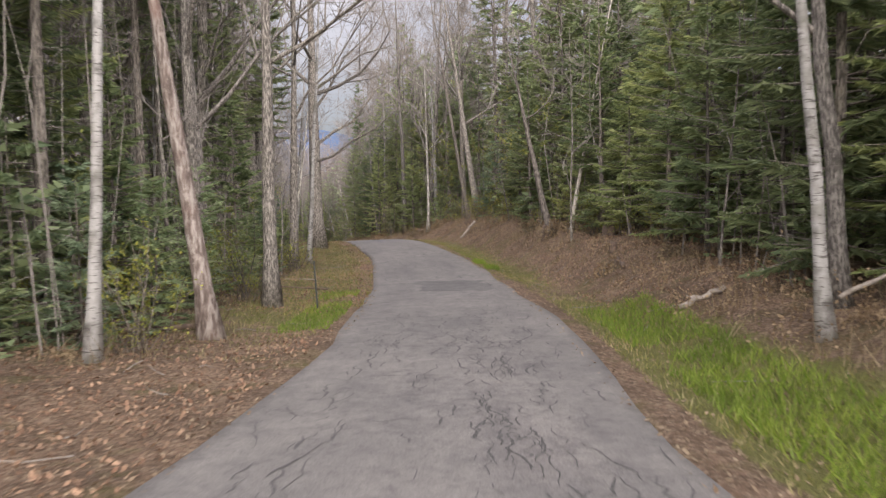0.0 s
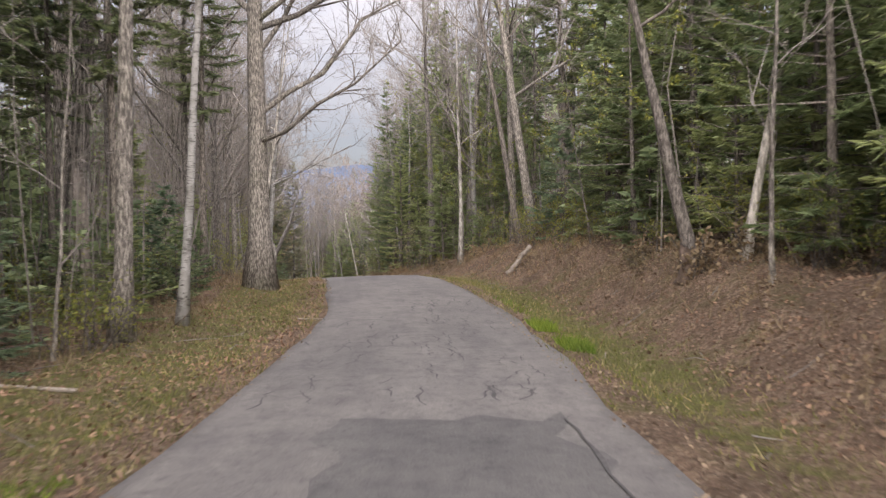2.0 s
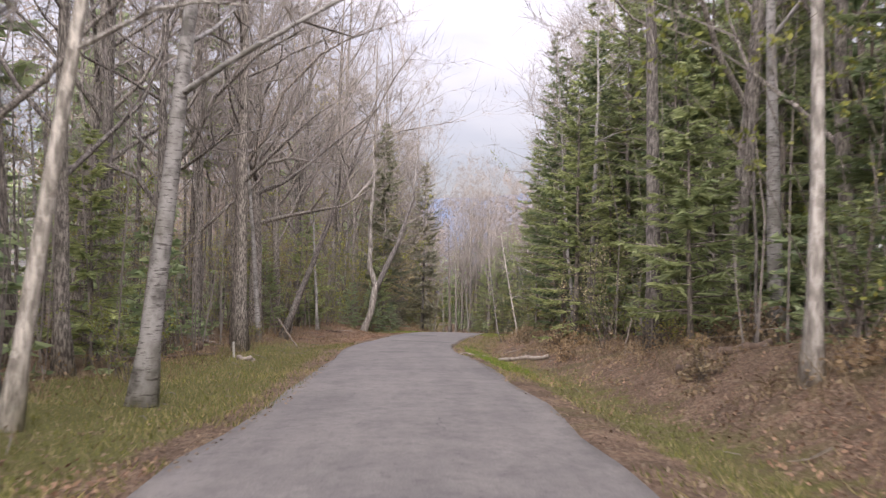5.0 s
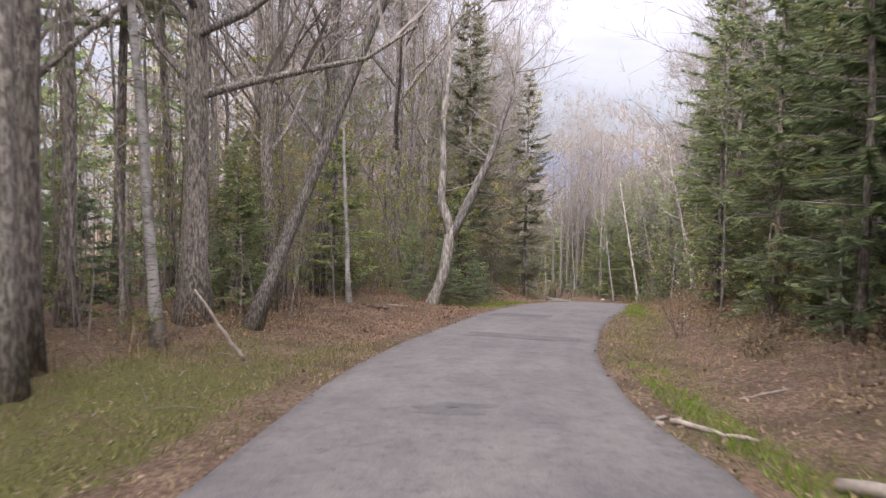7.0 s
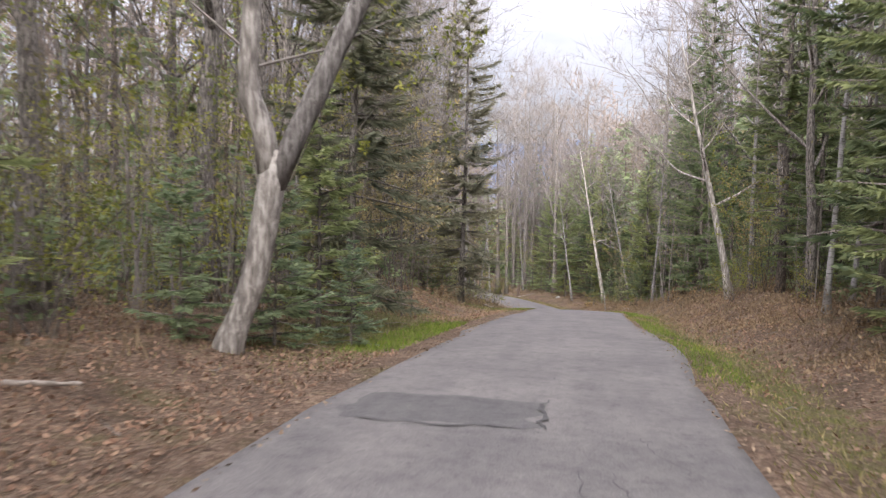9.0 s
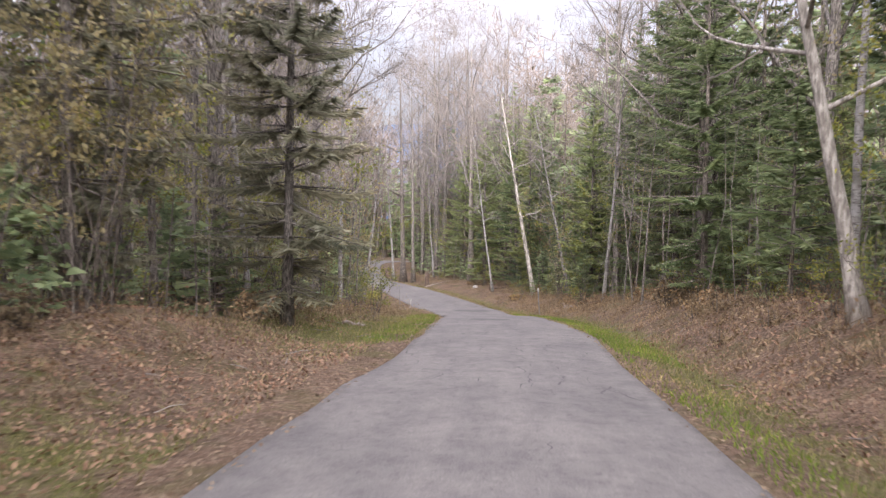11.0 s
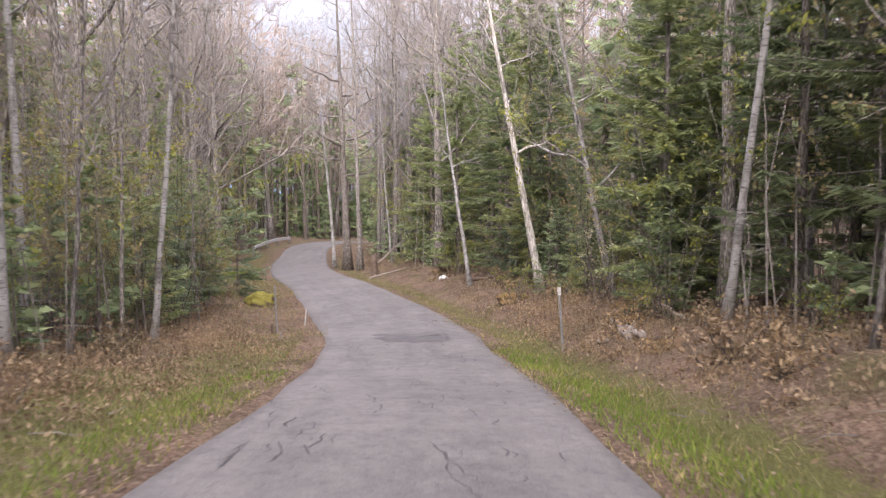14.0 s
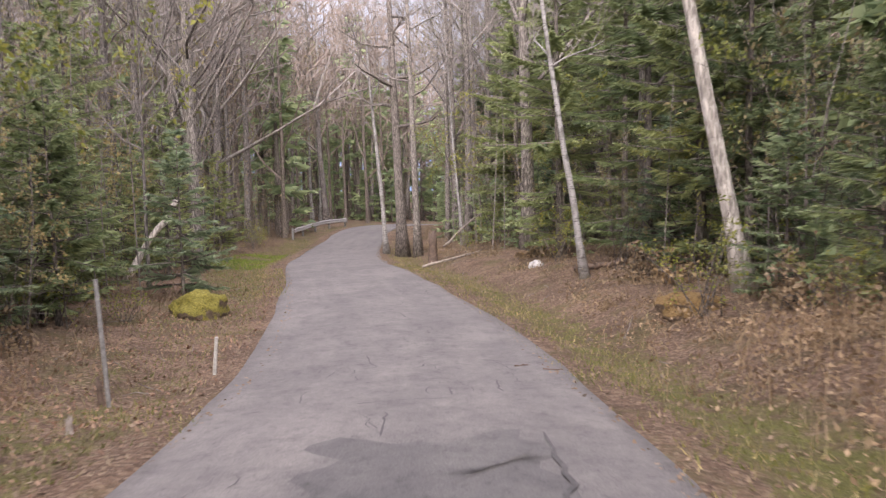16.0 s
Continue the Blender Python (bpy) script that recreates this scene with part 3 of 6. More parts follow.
def stand(ob, x, y, turn=0.0, scale=1.0, sink=0.0, tilt=(0, 0)):
    """Sets a thing on the ground."""
    ob.matrix_basis = Matrix.Translation((x, y, ground_at(x, y) - sink)) @ Euler((tilt[0], tilt[1], turn)).to_matrix().to_4x4() @ Matrix.Diagonal((scale, scale, scale, 1))
    return ob


# ---- ground and road ----
def build_ground():
    side = np.r_[-600, -300, -160, -100, -70, np.arange(-52, -16, 3.0), np.arange(-16, -7, 0.9), np.arange(-7, 7.01, 0.28), np.arange(7.6, 16, 0.9), np.arange(16, 53, 3.0), 70, 100, 160, 300, 600]
    ys = np.r_[np.arange(-66, -8, 2.0), np.arange(-8, 180, 0.4), np.arange(180, 299, 2.5)]
    s, d = np.meshgrid(ys, side, indexing="ij")
    x, y = place(s.ravel(), d.ravel())
    near = np.abs(d.ravel()) < 53
    z = glide(FALL[:, 0], FALL[:, 1], s.ravel()) + np.where(d.ravel() > 0, 0.05, 0.015) * 34
    z[near] = ground_z(x[near], y[near])
    # outer rim that carries the sheet on to the horizon
    n, m = len(ys), len(side)
    v = np.stack([x, y, z], 1)
    i, j = np.meshgrid(np.arange(n - 1), np.arange(m - 1), indexing="ij")
    i, j = i.ravel(), j.ravel()
    sh = Shape()
    sh.add(v, np.stack([i * m + j, i * m + j + 1, (i + 1) * m + j + 1, (i + 1) * m + j], 1))
    first, last = np.arange(m), (n - 1) * m + np.arange(m)
    for row, far, drop in ((first, -3000, 20), (last, 3000, -120)):
        edge = v[row]
        out = edge.copy()
        out[:, 0] = edge[:, 0] * 5
        out[:, 1] += far
        out[:, 2] = edge[:, 2].mean() + drop
        both = np.concatenate([edge, out])
        j = np.arange(m - 1)
        q = np.stack([j, j + 1, m + j + 1, m + j], 1)
        sh.add(both, q if far > 0 else q[:, ::-1])
    me = sh.mesh("ground", FLOOR_MAT, True)
    share = np.zeros(len(me.vertices), np.float32)
    sv, dv = s.ravel(), d.ravel()
    left = np.interp(sv, [0, 10, 16, 24, 44, 52, 66, 72, 80, 86, 94, 97, 101, 105, 120, 126, 135, 145, 170], [.1, .1, .65, .6, .7, .85, .75, .3, .1, .8, .65, .2, .4, .75, .75, .7, .35, .6, .5])
    right = np.interp(sv, [0, 4, 17, 21, 26, 30, 42, 50, 58, 66, 76, 86, 96, 104, 124, 132, 150, 170], [.8, .95, .95, .40, .72, .78, .7, .75, .75, .45, .5, .7, .55, .8, .85, .6, .45, .4])
    reach_l = np.interp(sv, [0, 20, 45, 55, 70, 85, 110, 125, 140], [2.5, 2.6, 2.2, 3.6, 2.6, 2.2, 3.4, 2.2, 2.0])
    reach_r = np.interp(sv, [0, 5, 12, 18, 30, 60, 100, 125, 140], [2.2, 2.3, 1.9, 1.3, 1.2, 1.1, 1.1, 1.3, 1.2])
    off = np.abs(dv) - HALF
    amount = np.where(dv < 0, left, right) * rise((off - 0.25) / 0.5) * (1 - rise((off - np.where(dv < 0, reach_l, reach_r)) / 1.3))
    share[: len(sv)] = amount
    me.attributes.new("grass", "FLOAT", "POINT").data.foreach_set("value", share)
    tagged(new("ground", me), "forest floor of brown leaf litter with grassy road verges", "ground", kind="structure")


def build_road():
    ys = np.arange(-66, 298, 0.5)
    rows = np.r_[-1.0, -0.985, np.linspace(-0.9, 0.9, 9), 0.985, 1.0]
    rng = np.random.RandomState(5)
    wob = [np.interp(ys, ys[::3], np.convolve(rng.normal(0, 0.09, len(ys[::3]) + 4), np.ones(5) / 2.2, "valid")) for _ in range(2)]
    s, e = np.meshgrid(ys, rows, indexing="ij")
    half = HALF + np.where(e < 0, wob[0][:, None], wob[1][:, None])
    d = e * half
    x, y = place(s.ravel(), d.ravel())
    z = glide(FALL[:, 0], FALL[:, 1], s.ravel()) + (0.035 * (1 - e.ravel() ** 2)) + np.where(np.abs(e.ravel()) > 0.99, -0.05, 0.012) + 0.012 * waves(0.8 * x, 0.5 * y)
    n, m = len(ys), len(rows)
    i, j = np.meshgrid(np.arange(n - 1), np.arange(m - 1), indexing="ij")
    i, j = i.ravel(), j.ravel()
    sh = Shape()
    sh.add(np.stack([x, y, z], 1), np.stack([i * m + j, i * m + j + 1, (i + 1) * m + j + 1, (i + 1) * m + j], 1))
    me = sh.mesh("road", ROAD_MAT, True)
    idx = np.empty(len(me.loops), np.int32)
    me.loops.foreach_get("vertex_index", idx)
    me.uv_layers.new(name="UVMap").data.foreach_set("uv", np.stack([d.ravel()[idx], s.ravel()[idx]], 1).astype(np.float32).ravel())
    tagged(new("road", me), "narrow worn grey asphalt lane with long cracks", "road", kind="structure")


def build_patch(s0, s1, d0, d1, seed):
    """A repair laid over the old asphalt, with a ragged rim."""
    rng = np.random.RandomState(seed)
    ns, nd = 14, 9
    u, w = np.meshgrid(np.linspace(0, 1, ns), np.linspace(0, 1, nd), indexing="ij")
    a = s0 + (s1 - s0) * u + np.interp(w, np.linspace(0, 1, 7), rng.normal(0, 0.10, 7)) * (s1 - s0) * 0.5
    d = d0 + (d1 - d0) * w + np.interp(u, np.linspace(0, 1, 7), rng.normal(0, 0.12, 7))
    d = np.clip(d, -HALF + 0.12, HALF - 0.12)
    x, y = place(a.ravel(), d.ravel())
    z = glide(FALL[:, 0], FALL[:, 1], a.ravel()) + 0.035 * (1 - (d.ravel() / HALF) ** 2) + 0.012 + 0.012 * waves(0.8 * x, 0.5 * y) + 0.009
    rim = ((u == 0) | (u == 1) | (w == 0) | (w == 1)).ravel()
    z = z - np.where(rim, 0.011, 0)
    i, j = np.meshgrid(np.arange(ns - 1), np.arange(nd - 1), indexing="ij")
    i, j = i.ravel(), j.ravel()
    sh = Shape()
    sh.add(np.stack([x, y, z], 1), np.stack([i * nd + j, i * nd + j + 1, (i + 1) * nd + j + 1, (i + 1) * nd + j], 1))
    me = sh.mesh("asphalt_patch", PATCH_MAT, True)
    idx = np.empty(len(me.loops), np.int32)
    me.loops.foreach_get("vertex_index", idx)
    me.uv_layers.new(name="UVMap").data.foreach_set("uv", np.stack([d.ravel()[idx], a.ravel()[idx]], 1).astype(np.float32).ravel())
    tagged(new("asphalt_patch", me), "darker ragged asphalt repair on the grey road", "road patch", "road repairs", "structure")


CRACK_MAT = plain("open_crack", (0.050, 0.048, 0.047), (0.095, 0.09, 0.088), 20.0, 0.95)


def road_top(s, d):
    x, y = place(s, d)
    return x, y, glide(FALL[:, 0], FALL[:, 1], s) + 0.035 * (1 - (d / HALF) ** 2) + 0.012 + 0.012 * waves(0.8 * x, 0.5 * y)


def build_cracks():
    """Long jagged cracks that follow the lane, in clusters, as thin dark ribbons."""
    rng = np.random.RandomState(77)
    sh = Shape()
    # stretch, count, longest, widest
    for s0, s1, n, far, wide in ((-4, 4, 70, 1.1, 0.040), (4, 12, 150, 1.1, 0.042), (12, 15.5, 50, 0.8, 0.042), (15.5, 24, 14, 0.9, 0.022), (24, 35, 100, 1.25, 0.046), (35, 46, 16, 1.2, 0.032), (46, 97, 20, 1.1, 0.022), (97, 112, 110, 0.8, 0.040),
                              (112, 128, 120, 0.75, 0.042), (128, 150, 56, 0.9, 0.036), (150, 175, 12, 1.2, 0.022)):
        for _ in range(n):
            at = rng.uniform(s0, s1)
            side = rng.choice([-1.35, -0.95, -0.2, 0.45, 0.85, 1.25], p=[0.08, 0.17, 0.1, 0.25, 0.25, 0.15]) + rng.normal(0, 0.2)
            ln = far * rng.uniform(0.12, 1.0) ** 1.3 + 0.12
            k = max(4, int(ln / 0.09))
            ss = at + np.linspace(0, ln, k) + rng.normal(0, 0.012, k)
            d = side + np.cumsum(rng.normal(rng.normal(0, 0.012), 0.028, k)) + rng.normal(0, 0.012, k)
            d = np.clip(d, -HALF + 0.1, HALF - 0.1)
            w = wide * rng.uniform(0.35, 1.0) * rng.uniform(0.25, 1.0, k) * np.sin(np.linspace(0.25, math.pi - 0.25, k)) ** 0.5
            a = np.stack(road_top(ss, d - w / 2), 1)
            b = np.stack(road_top(ss, d + w / 2), 1)
            v = np.concatenate([a, b])
            v[:, 2] += 0.0045
            i = np.arange(k - 1)
            sh.add(v, np.stack([i, k + i, k + i + 1, i + 1], 1))
    # a few short cross cracks
    for at in (6.9, 9.1, 11.7, 15.2, 29.5, 101.2, 104.0, 109.3, 131.6, 137.5):
        k = 9
        d = rng.uniform(-1.1, 0.5) + np.linspace(0, rng.uniform(0.5, 1.2), k)
        ss = at + np.cumsum(rng.normal(0, 0.03, k))
        w = 0.024 * rng.uniform(0.3, 1, k)
        v = np.concatenate([np.stack(road_top(ss + w / 2, d), 1), np.stack(road_top(ss - w / 2, d), 1)])
        v[:, 2] += 0.0045
        i = np.arange(k - 1)
        sh.add(v, np.stack([i, k + i, k + i + 1, i + 1], 1))
    # broken edges of the repairs
    for s0, s1, d0, d1 in ((79.15, 80.55, -1.6, 0.2), (73.0, 73.9, -1.0, 1.4), (128.1, 130.2, -0.6, 1.1), (20.5, 23.6, -0.6, 1.4)):
        for ss, d, across in ((np.full(15, s0), np.linspace(d0, d1, 15), True), (np.linspace(s0, s1, 11), np.full(11, d1), False)):
            k = len(d)
            w = rng.uniform(0.008, 0.034, k) * np.sin(np.linspace(0.3, math.pi - 0.2, k))
            ss, d = ss + rng.normal(0, 0.035, k), d + rng.normal(0, 0.03, k)
            lo, hi = (road_top(ss + w, d), road_top(ss - w, d)) if across else (road_top(ss, d - w), road_top(ss, d + w))
            v = np.concatenate([np.stack(lo, 1), np.stack(hi, 1)])
            v[:, 2] += 0.0135
            i = np.arange(k - 1)
            sh.add(v, np.stack([i, k + i, k + i + 1, i + 1], 1))
    tagged(new("road_cracks", sh.mesh("road_cracks", CRACK_MAT)), "thin dark jagged cracks running along the asphalt", "road cracks", kind="stuff")


build_ground()
build_road()
build_cracks()
for s0, s1, d0, d1, seed in ((20.6, 23.6, -0.6, 1.45, 1), (64.6, 65.3, -0.5, 0.2, 3), (73.0, 74.0, -1.0, 1.5, 6), (79.2, 80.5, -1.65, 0.2, 4), (128.2, 130.2, -0.6, 1.1, 8), (112.5, 113.6, -0.9, 0.3, 9)):
    build_patch(s0, s1, d0, d1, seed)

# ---- far hill ----
sh = Shape()
a = np.linspace(-1, 1, 41)
ridge = 156 + 45 * np.exp(-((a + 0.05) / 0.30) ** 2) + 8 * np.sin(9 * a) + 5 * np.sin(23 * a)
top = np.stack([-420 + 900 * a, 2200 + 200 * a, ridge], 1)
low = top + np.array([0, -300, 0])
low[:, 2] = -120
back = top + np.array([0, 400, 0])
back[:, 2] = -120
j = np.arange(40)
sh.add(np.concatenate([low, top, back]), np.concatenate([np.stack([j, j + 1, 41 + j + 1, 41 + j], 1), np.stack([41 + j, 42 + j, 83 + j, 82 + j], 1)]))
tagged(new("far_hill", sh.mesh("far_hill", HILL, True)), "distant wooded ridge under grey cloud, coloured blue for haze", "hill", kind="structure")

# ---- tree stock: each kind built once, then set out ----
TREES = []  # (x, y, clear radius) of what already stands


def free(x, y, r):
    return all((x - a) ** 2 + (y - b) ** 2 > (r + c) ** 2 for a, b, c in TREES)


def stock_conifer(name, label, bark_mat, leaf_mat, **kw):
    tr, cr = conifer(fine=2.1, **kw)
    return tree(name, label, tr.mesh("trunk", bark_mat, True), cr.mesh("crown", leaf_mat), "conifers of the wood")


def stock_hardwood(name, label, bark_mat, **kw):
    tr, fi, arms = hardwood(**kw)
    return tree(name, label, tr.mesh("trunk", bark_mat, True), fi.mesh("crown", TWIG), "bare trees of the wood", "crown", arms=[a.mesh("limb", bark_mat, True) for a in arms])


SPRUCE = [stock_conifer("spruce_tree", "tall dark green spruce with drooping boughs to the ground", BARK_BROWN, NEEDLE, h=17.0, r=0.15, spread=2.6, seed=11, bare=0.10, dense=0.95, step=0.42),
          stock_conifer("spruce_tree", "dark green spruce with a full pointed crown", BARK_BROWN, NEEDLE, h=13.5, r=0.12, spread=2.3, seed=12, bare=0.06, dense=1.0, step=0.38),
          stock_conifer("spruce_tree", "tall thin spruce with bare dead lower branches", BARK_BROWN, NEEDLE, h=19.0, r=0.135, spread=2.2, seed=13, bare=0.34, dense=0.9, step=0.42),
          stock_conifer("hemlock_tree", "green hemlock with wide feathery boughs", BARK_BROWN, NEEDLE_HEMLOCK, h=12.0, r=0.14, spread=2.8, seed=14, bare=0.05, dense=1.0, droop=0.8, step=0.4)]
FIR = [stock_conifer("young_fir", "young green fir growing in the understorey", BARK_BROWN, NEEDLE_BLUE, h=3.6, r=0.045, spread=1.25, seed=21, bare=0.02, dense=1.1, step=0.24, needle=0.8, droop=0.6),
       stock_conifer("young_fir", "small bushy fir at the edge of the wood", BARK_BROWN, NEEDLE, h=2.2, r=0.03, spread=0.95, seed=22, bare=0.0, dense=1.1, step=0.20, needle=0.7, droop=0.5),
       stock_conifer("young_fir", "slim green fir among bare trunks", BARK_BROWN, NEEDLE_HEMLOCK, h=5.5, r=0.065, spread=1.5, seed=23, bare=0.06, dense=1.0, step=0.28, needle=0.9, droop=0.7)]
BARE = [stock_hardwood("bare_maple", "leafless grey maple with spreading upper limbs", BARK_GREY, h=15.0, r=0.19, seed=31, limbs=10, twigs=3, fork=0.27, reach=0.46, up=1.0, bend=0.03),
        stock_hardwood("bare_maple", "tall leafless grey hardwood with upright limbs", BARK_GREY, h=18.0, r=0.16, seed=32, limbs=11, twigs=3, fork=0.42, up=1.0),
        stock_hardwood("bare_maple", "crooked leafless hardwood with low branches", BARK_GREY, h=13.0, r=0.14, seed=33, limbs=12, twigs=3, fork=0.22, reach=0.42, up=0.9, bend=0.05),
        stock_hardwood("bare_maple", "slender leafless hardwood with a narrow crown", BARK_GREY, h=14.0, r=0.10, seed=34, limbs=10, twigs=3, fork=0.35, reach=0.26, up=1.0)]
BIRCH = [stock_hardwood("birch_tree", "slender white birch with dark marks and bare twigs", BARK_BIRCH, h=13.0, r=0.10, seed=41, limbs=9, twigs=2, fork=0.5, reach=0.22, up=0.9),
         stock_hardwood("birch_tree", "thin pale birch leaning slightly in the wood", BARK_BIRCH, h=11.0, r=0.075, seed=42, lean=(0.9, 0.3), limbs=8, twigs=2, fork=0.45, reach=0.22, up=0.9)]
POLE = [stock_hardwood("bare_sapling", "thin bare grey sapling in the crowded wood", BARK_GREY, h=9.0, r=0.05, seed=51, limbs=7, twigs=1, fork=0.35, reach=0.2, sides=5),
        stock_hardwood("bare_sapling", "thin crooked bare sapling", BARK_GREY, h=7.0, r=0.04, seed=52, lean=(0.5, 0.2), limbs=7, twigs=1, fork=0.25, reach=0.22, sides=5, bend=0.04)]


def stock_bush(name, label, seed, h, leaf, **kw):
    w, l = bush(h, seed, **kw)
    t = thing(name, label, "shrub", "shrubs by the road")
    tagged(part("stem_thicket", w.mesh("stem_thicket", STEM), t), kind="stuff")
    tagged(part("foliage", l.mesh("foliage", leaf), t), kind="stuff")
    return t


BUSH = [stock_bush("budding_shrub", "shrub with fresh yellow-green spring leaves", 61, 2.2, BUD, stems=10, leafy=700, size=0.03),
        stock_bush("budding_shrub", "low shrub with small pale new leaves", 62, 1.3, BUD, stems=10, leafy=400, size=0.028),
        stock_bush("dry_brush", "tangle of brown dead stems and ferns on the bank", 63, 0.7, DEAD, stems=16, leafy=420, size=0.05),
        stock_bush("dry_brush", "low clump of dry brown brush", 64, 0.5, DEAD, stems=14, leafy=360, size=0.045)]
BUDDING = [stock_bush("budding_sapling", "tall sapling hazy with new yellow-green leaves", 65, 6.5, BUD, stems=7, leafy=1300, size=0.04),
           stock_bush("pale_leaved_shrub", "tall shrub with whitish new leaves against dark spruces", 67, 4.2, BUD_WHITE, stems=9, leafy=800, size=0.026),
           stock_bush("budding_sapling", "slim sapling with opening pale leaves", 66, 5.0, BUD_PALE, stems=6, leafy=900, size=0.04)]
STOCK = SPRUCE + FIR + BARE + BIRCH + POLE + BUSH + BUDDING
USED = set()


def put(stock, x, y, turn, scale=1.0, sink=0.05, tilt=(0, 0)):
    """Sets out one of a kind: the first of each kind is the built one, the rest are copies."""
    ob = stock
    if stock in USED:
        ob = copy_thing(stock, Matrix.Identity(4))
    USED.add(stock)
    return stand(ob, x, y, turn, scale, sink, tilt)

# ---- trees that can be told apart ----
def bough(fine, line, seed):
    """Side branches and twigs along a long limb."""
    rng = np.random.RandomState(seed)
    line = np.asarray(line, float)
    n = len(line)
    for f in np.linspace(0.25, 1.0, 16):
        i = min(int(f * (n - 1)), n - 2)
        along_limb = line[i + 1] - line[i]
        p = line[i] + along_limb * (f * (n - 1) - i)
        w = unit(unit(along_limb) * 0.7 + rng.normal(0, 0.55, 3) + np.array([0, 0, 0.35]))
        ln = rng.uniform(0.9, 2.0) * (1.15 - 0.45 * f)
        e = p + w * ln + rng.normal(0, 0.1, 3)
        m = (p + e) / 2 + rng.normal(0, 0.09, 3)
        tube(fine, [p, m, e], [0.022, 0.014, 0.005], 4, False)
        for _ in range(6):
            q = p + (e - p) * rng.uniform(0.3, 1.0)
            v = unit(w + rng.normal(0, 0.7, 3))
            r = q + v * rng.uniform(0.35, 0.9)
            tube(fine, [q, r], [0.008, 0.003], 3, False)
            b = np.repeat(((q + r) / 2)[None], 4, 0)
            blades(fine, b, b + (v + rng.normal(0, 0.6, (4, 3))) * 0.4, 0.009, rng)


def own_tree(name, label, bark_mat, x, y, clear=0.8, boughs=(), **kw):
    tr, fi, arms = hardwood(**kw)
    for i, line in enumerate(boughs):
        arms.append(Shape())
        tube(arms[-1], line, np.linspace(0.085, 0.02, len(line)), 6, False)
        bough(fi, line, kw["seed"] * 7 + i)
    t = tree(name, label, tr.mesh("trunk", bark_mat, True), fi.mesh("crown", TWIG), "", "crown", arms=[a.mesh("limb", bark_mat, True) for a in arms])
    stand(t, x, y)
    TREES.append((x, y, clear))
    return t


own_tree("dead_trunk", "leaning pale dead trunk with reddish peeling bark", BARK_PEEL, -3.86, 13.15, h=11.0, r=0.17, seed=101, lean=(-1.3, -0.4), limbs=4, twigs=1, fork=0.7, bend=0.008)
own_tree("birch_tree", "straight white birch beside the leaf-strewn verge", BARK_BIRCH, -4.78, 10.65, h=12.0, r=0.10, seed=102, lean=(0.6, 0.3), limbs=8, fork=0.55, reach=0.22, bend=0.008)
own_tree("bare_maple", "big rough-barked maple with long limbs over the road", BARK_GREY, -6.15, 39.2, clear=1.2, boughs=[[(0.1, 0, 5.0), (0.9, 0.1, 5.6), (1.9, 0.1, 6.1), (2.5, 0.2, 6.9), (3.0, 0.2, 7.6), (3.7, 0.3, 8.0), (4.8, 0.3, 8.5)],
         [(0.1, -0.1, 4.2), (0.9, -0.4, 4.4), (1.9, -0.7, 5.1), (3.0, -0.9, 5.6), (4.3, -1.0, 6.7)], [(0, 0, 6.6), (0.8, 0.2, 7.8), (1.5, 0.3, 9.2), (2.7, 0.5, 10.3), (3.6, 0.5, 11.6)], [(0, 0, 7.6), (1.0, -0.3, 8.2), (2.4, -0.5, 9.2), (4.0, -0.6, 9.6)]], h=17.0, r=0.34, seed=103, limbs=12, fork=0.42, reach=0.40, up=0.5, bend=0.008, sides=10)
own_tree("birch_tree", "pale birch at the edge of the green wood", BARK_BIRCH, 4.97, 10.27, h=12.0, r=0.10, seed=105, lean=(-0.8, 0.2), limbs=8, fork=0.5, reach=0.22)
own_tree("dead_trunk", "dark leaning trunk on the leafy bank", BARK_BROWN, 4.35, 32.0, h=8.0, r=0.15, seed=106, lean=(-1.7, 0.3), limbs=4, fork=0.6)
own_tree("birch_tree", "thin pale trunk leaning outward on the bank", BARK_PALE, 4.9, 31.0, h=10.0, r=0.09, seed=107, lean=(1.9, -0.3), limbs=6, fork=0.5, reach=0.2)
own_tree("bare_maple", "grey trunk on the bank above a leaning log", BARK_GREY, 2.1, 46.2, h=14.0, r=0.20, seed=108, lean=(-1.9, 0.2), limbs=8, fork=0.4, bend=0.01)
own_tree("bare_maple", "dark slim trunk leaning over the bank", BARK_BROWN, 1.6, 47.4, h=14.0, r=0.13, seed=109, lean=(-2.2, 0.1), limbs=7, fork=0.45, bend=0.01)
own_tree("birch_tree", "thin straight pale trunk on the bank", BARK_PALE, -0.95, 51.9, h=13.0, r=0.10, seed=110, limbs=8, fork=0.4, reach=0.2)
own_tree("bare_maple", "mottled grey trunk among young firs", BARK_GREY, -5.5, 29.2, h=15.0, r=0.16, seed=111, lean=(0.5, 0.2), limbs=9, fork=0.35, bend=0.008)
own_tree("birch_tree", "slim white birch leaning a little", BARK_BIRCH, -5.3, 31.1, h=14.0, r=0.095, seed=112, lean=(0.9, 0.3), limbs=8, fork=0.5, reach=0.22)
own_tree("birch_tree", "thin pale birch leaning beside the grassy crest", BARK_PALE, -9.2, 48.5, h=11.0, r=0.10, seed=141, lean=(1.7, 0.3), limbs=12, fork=0.35, reach=0.3)
own_tree("bare_maple", "dark bare trunk at the edge of the verge", BARK_GREY, -3.9, 18.0, h=14.0, r=0.17, seed=113, limbs=9, fork=0.4)
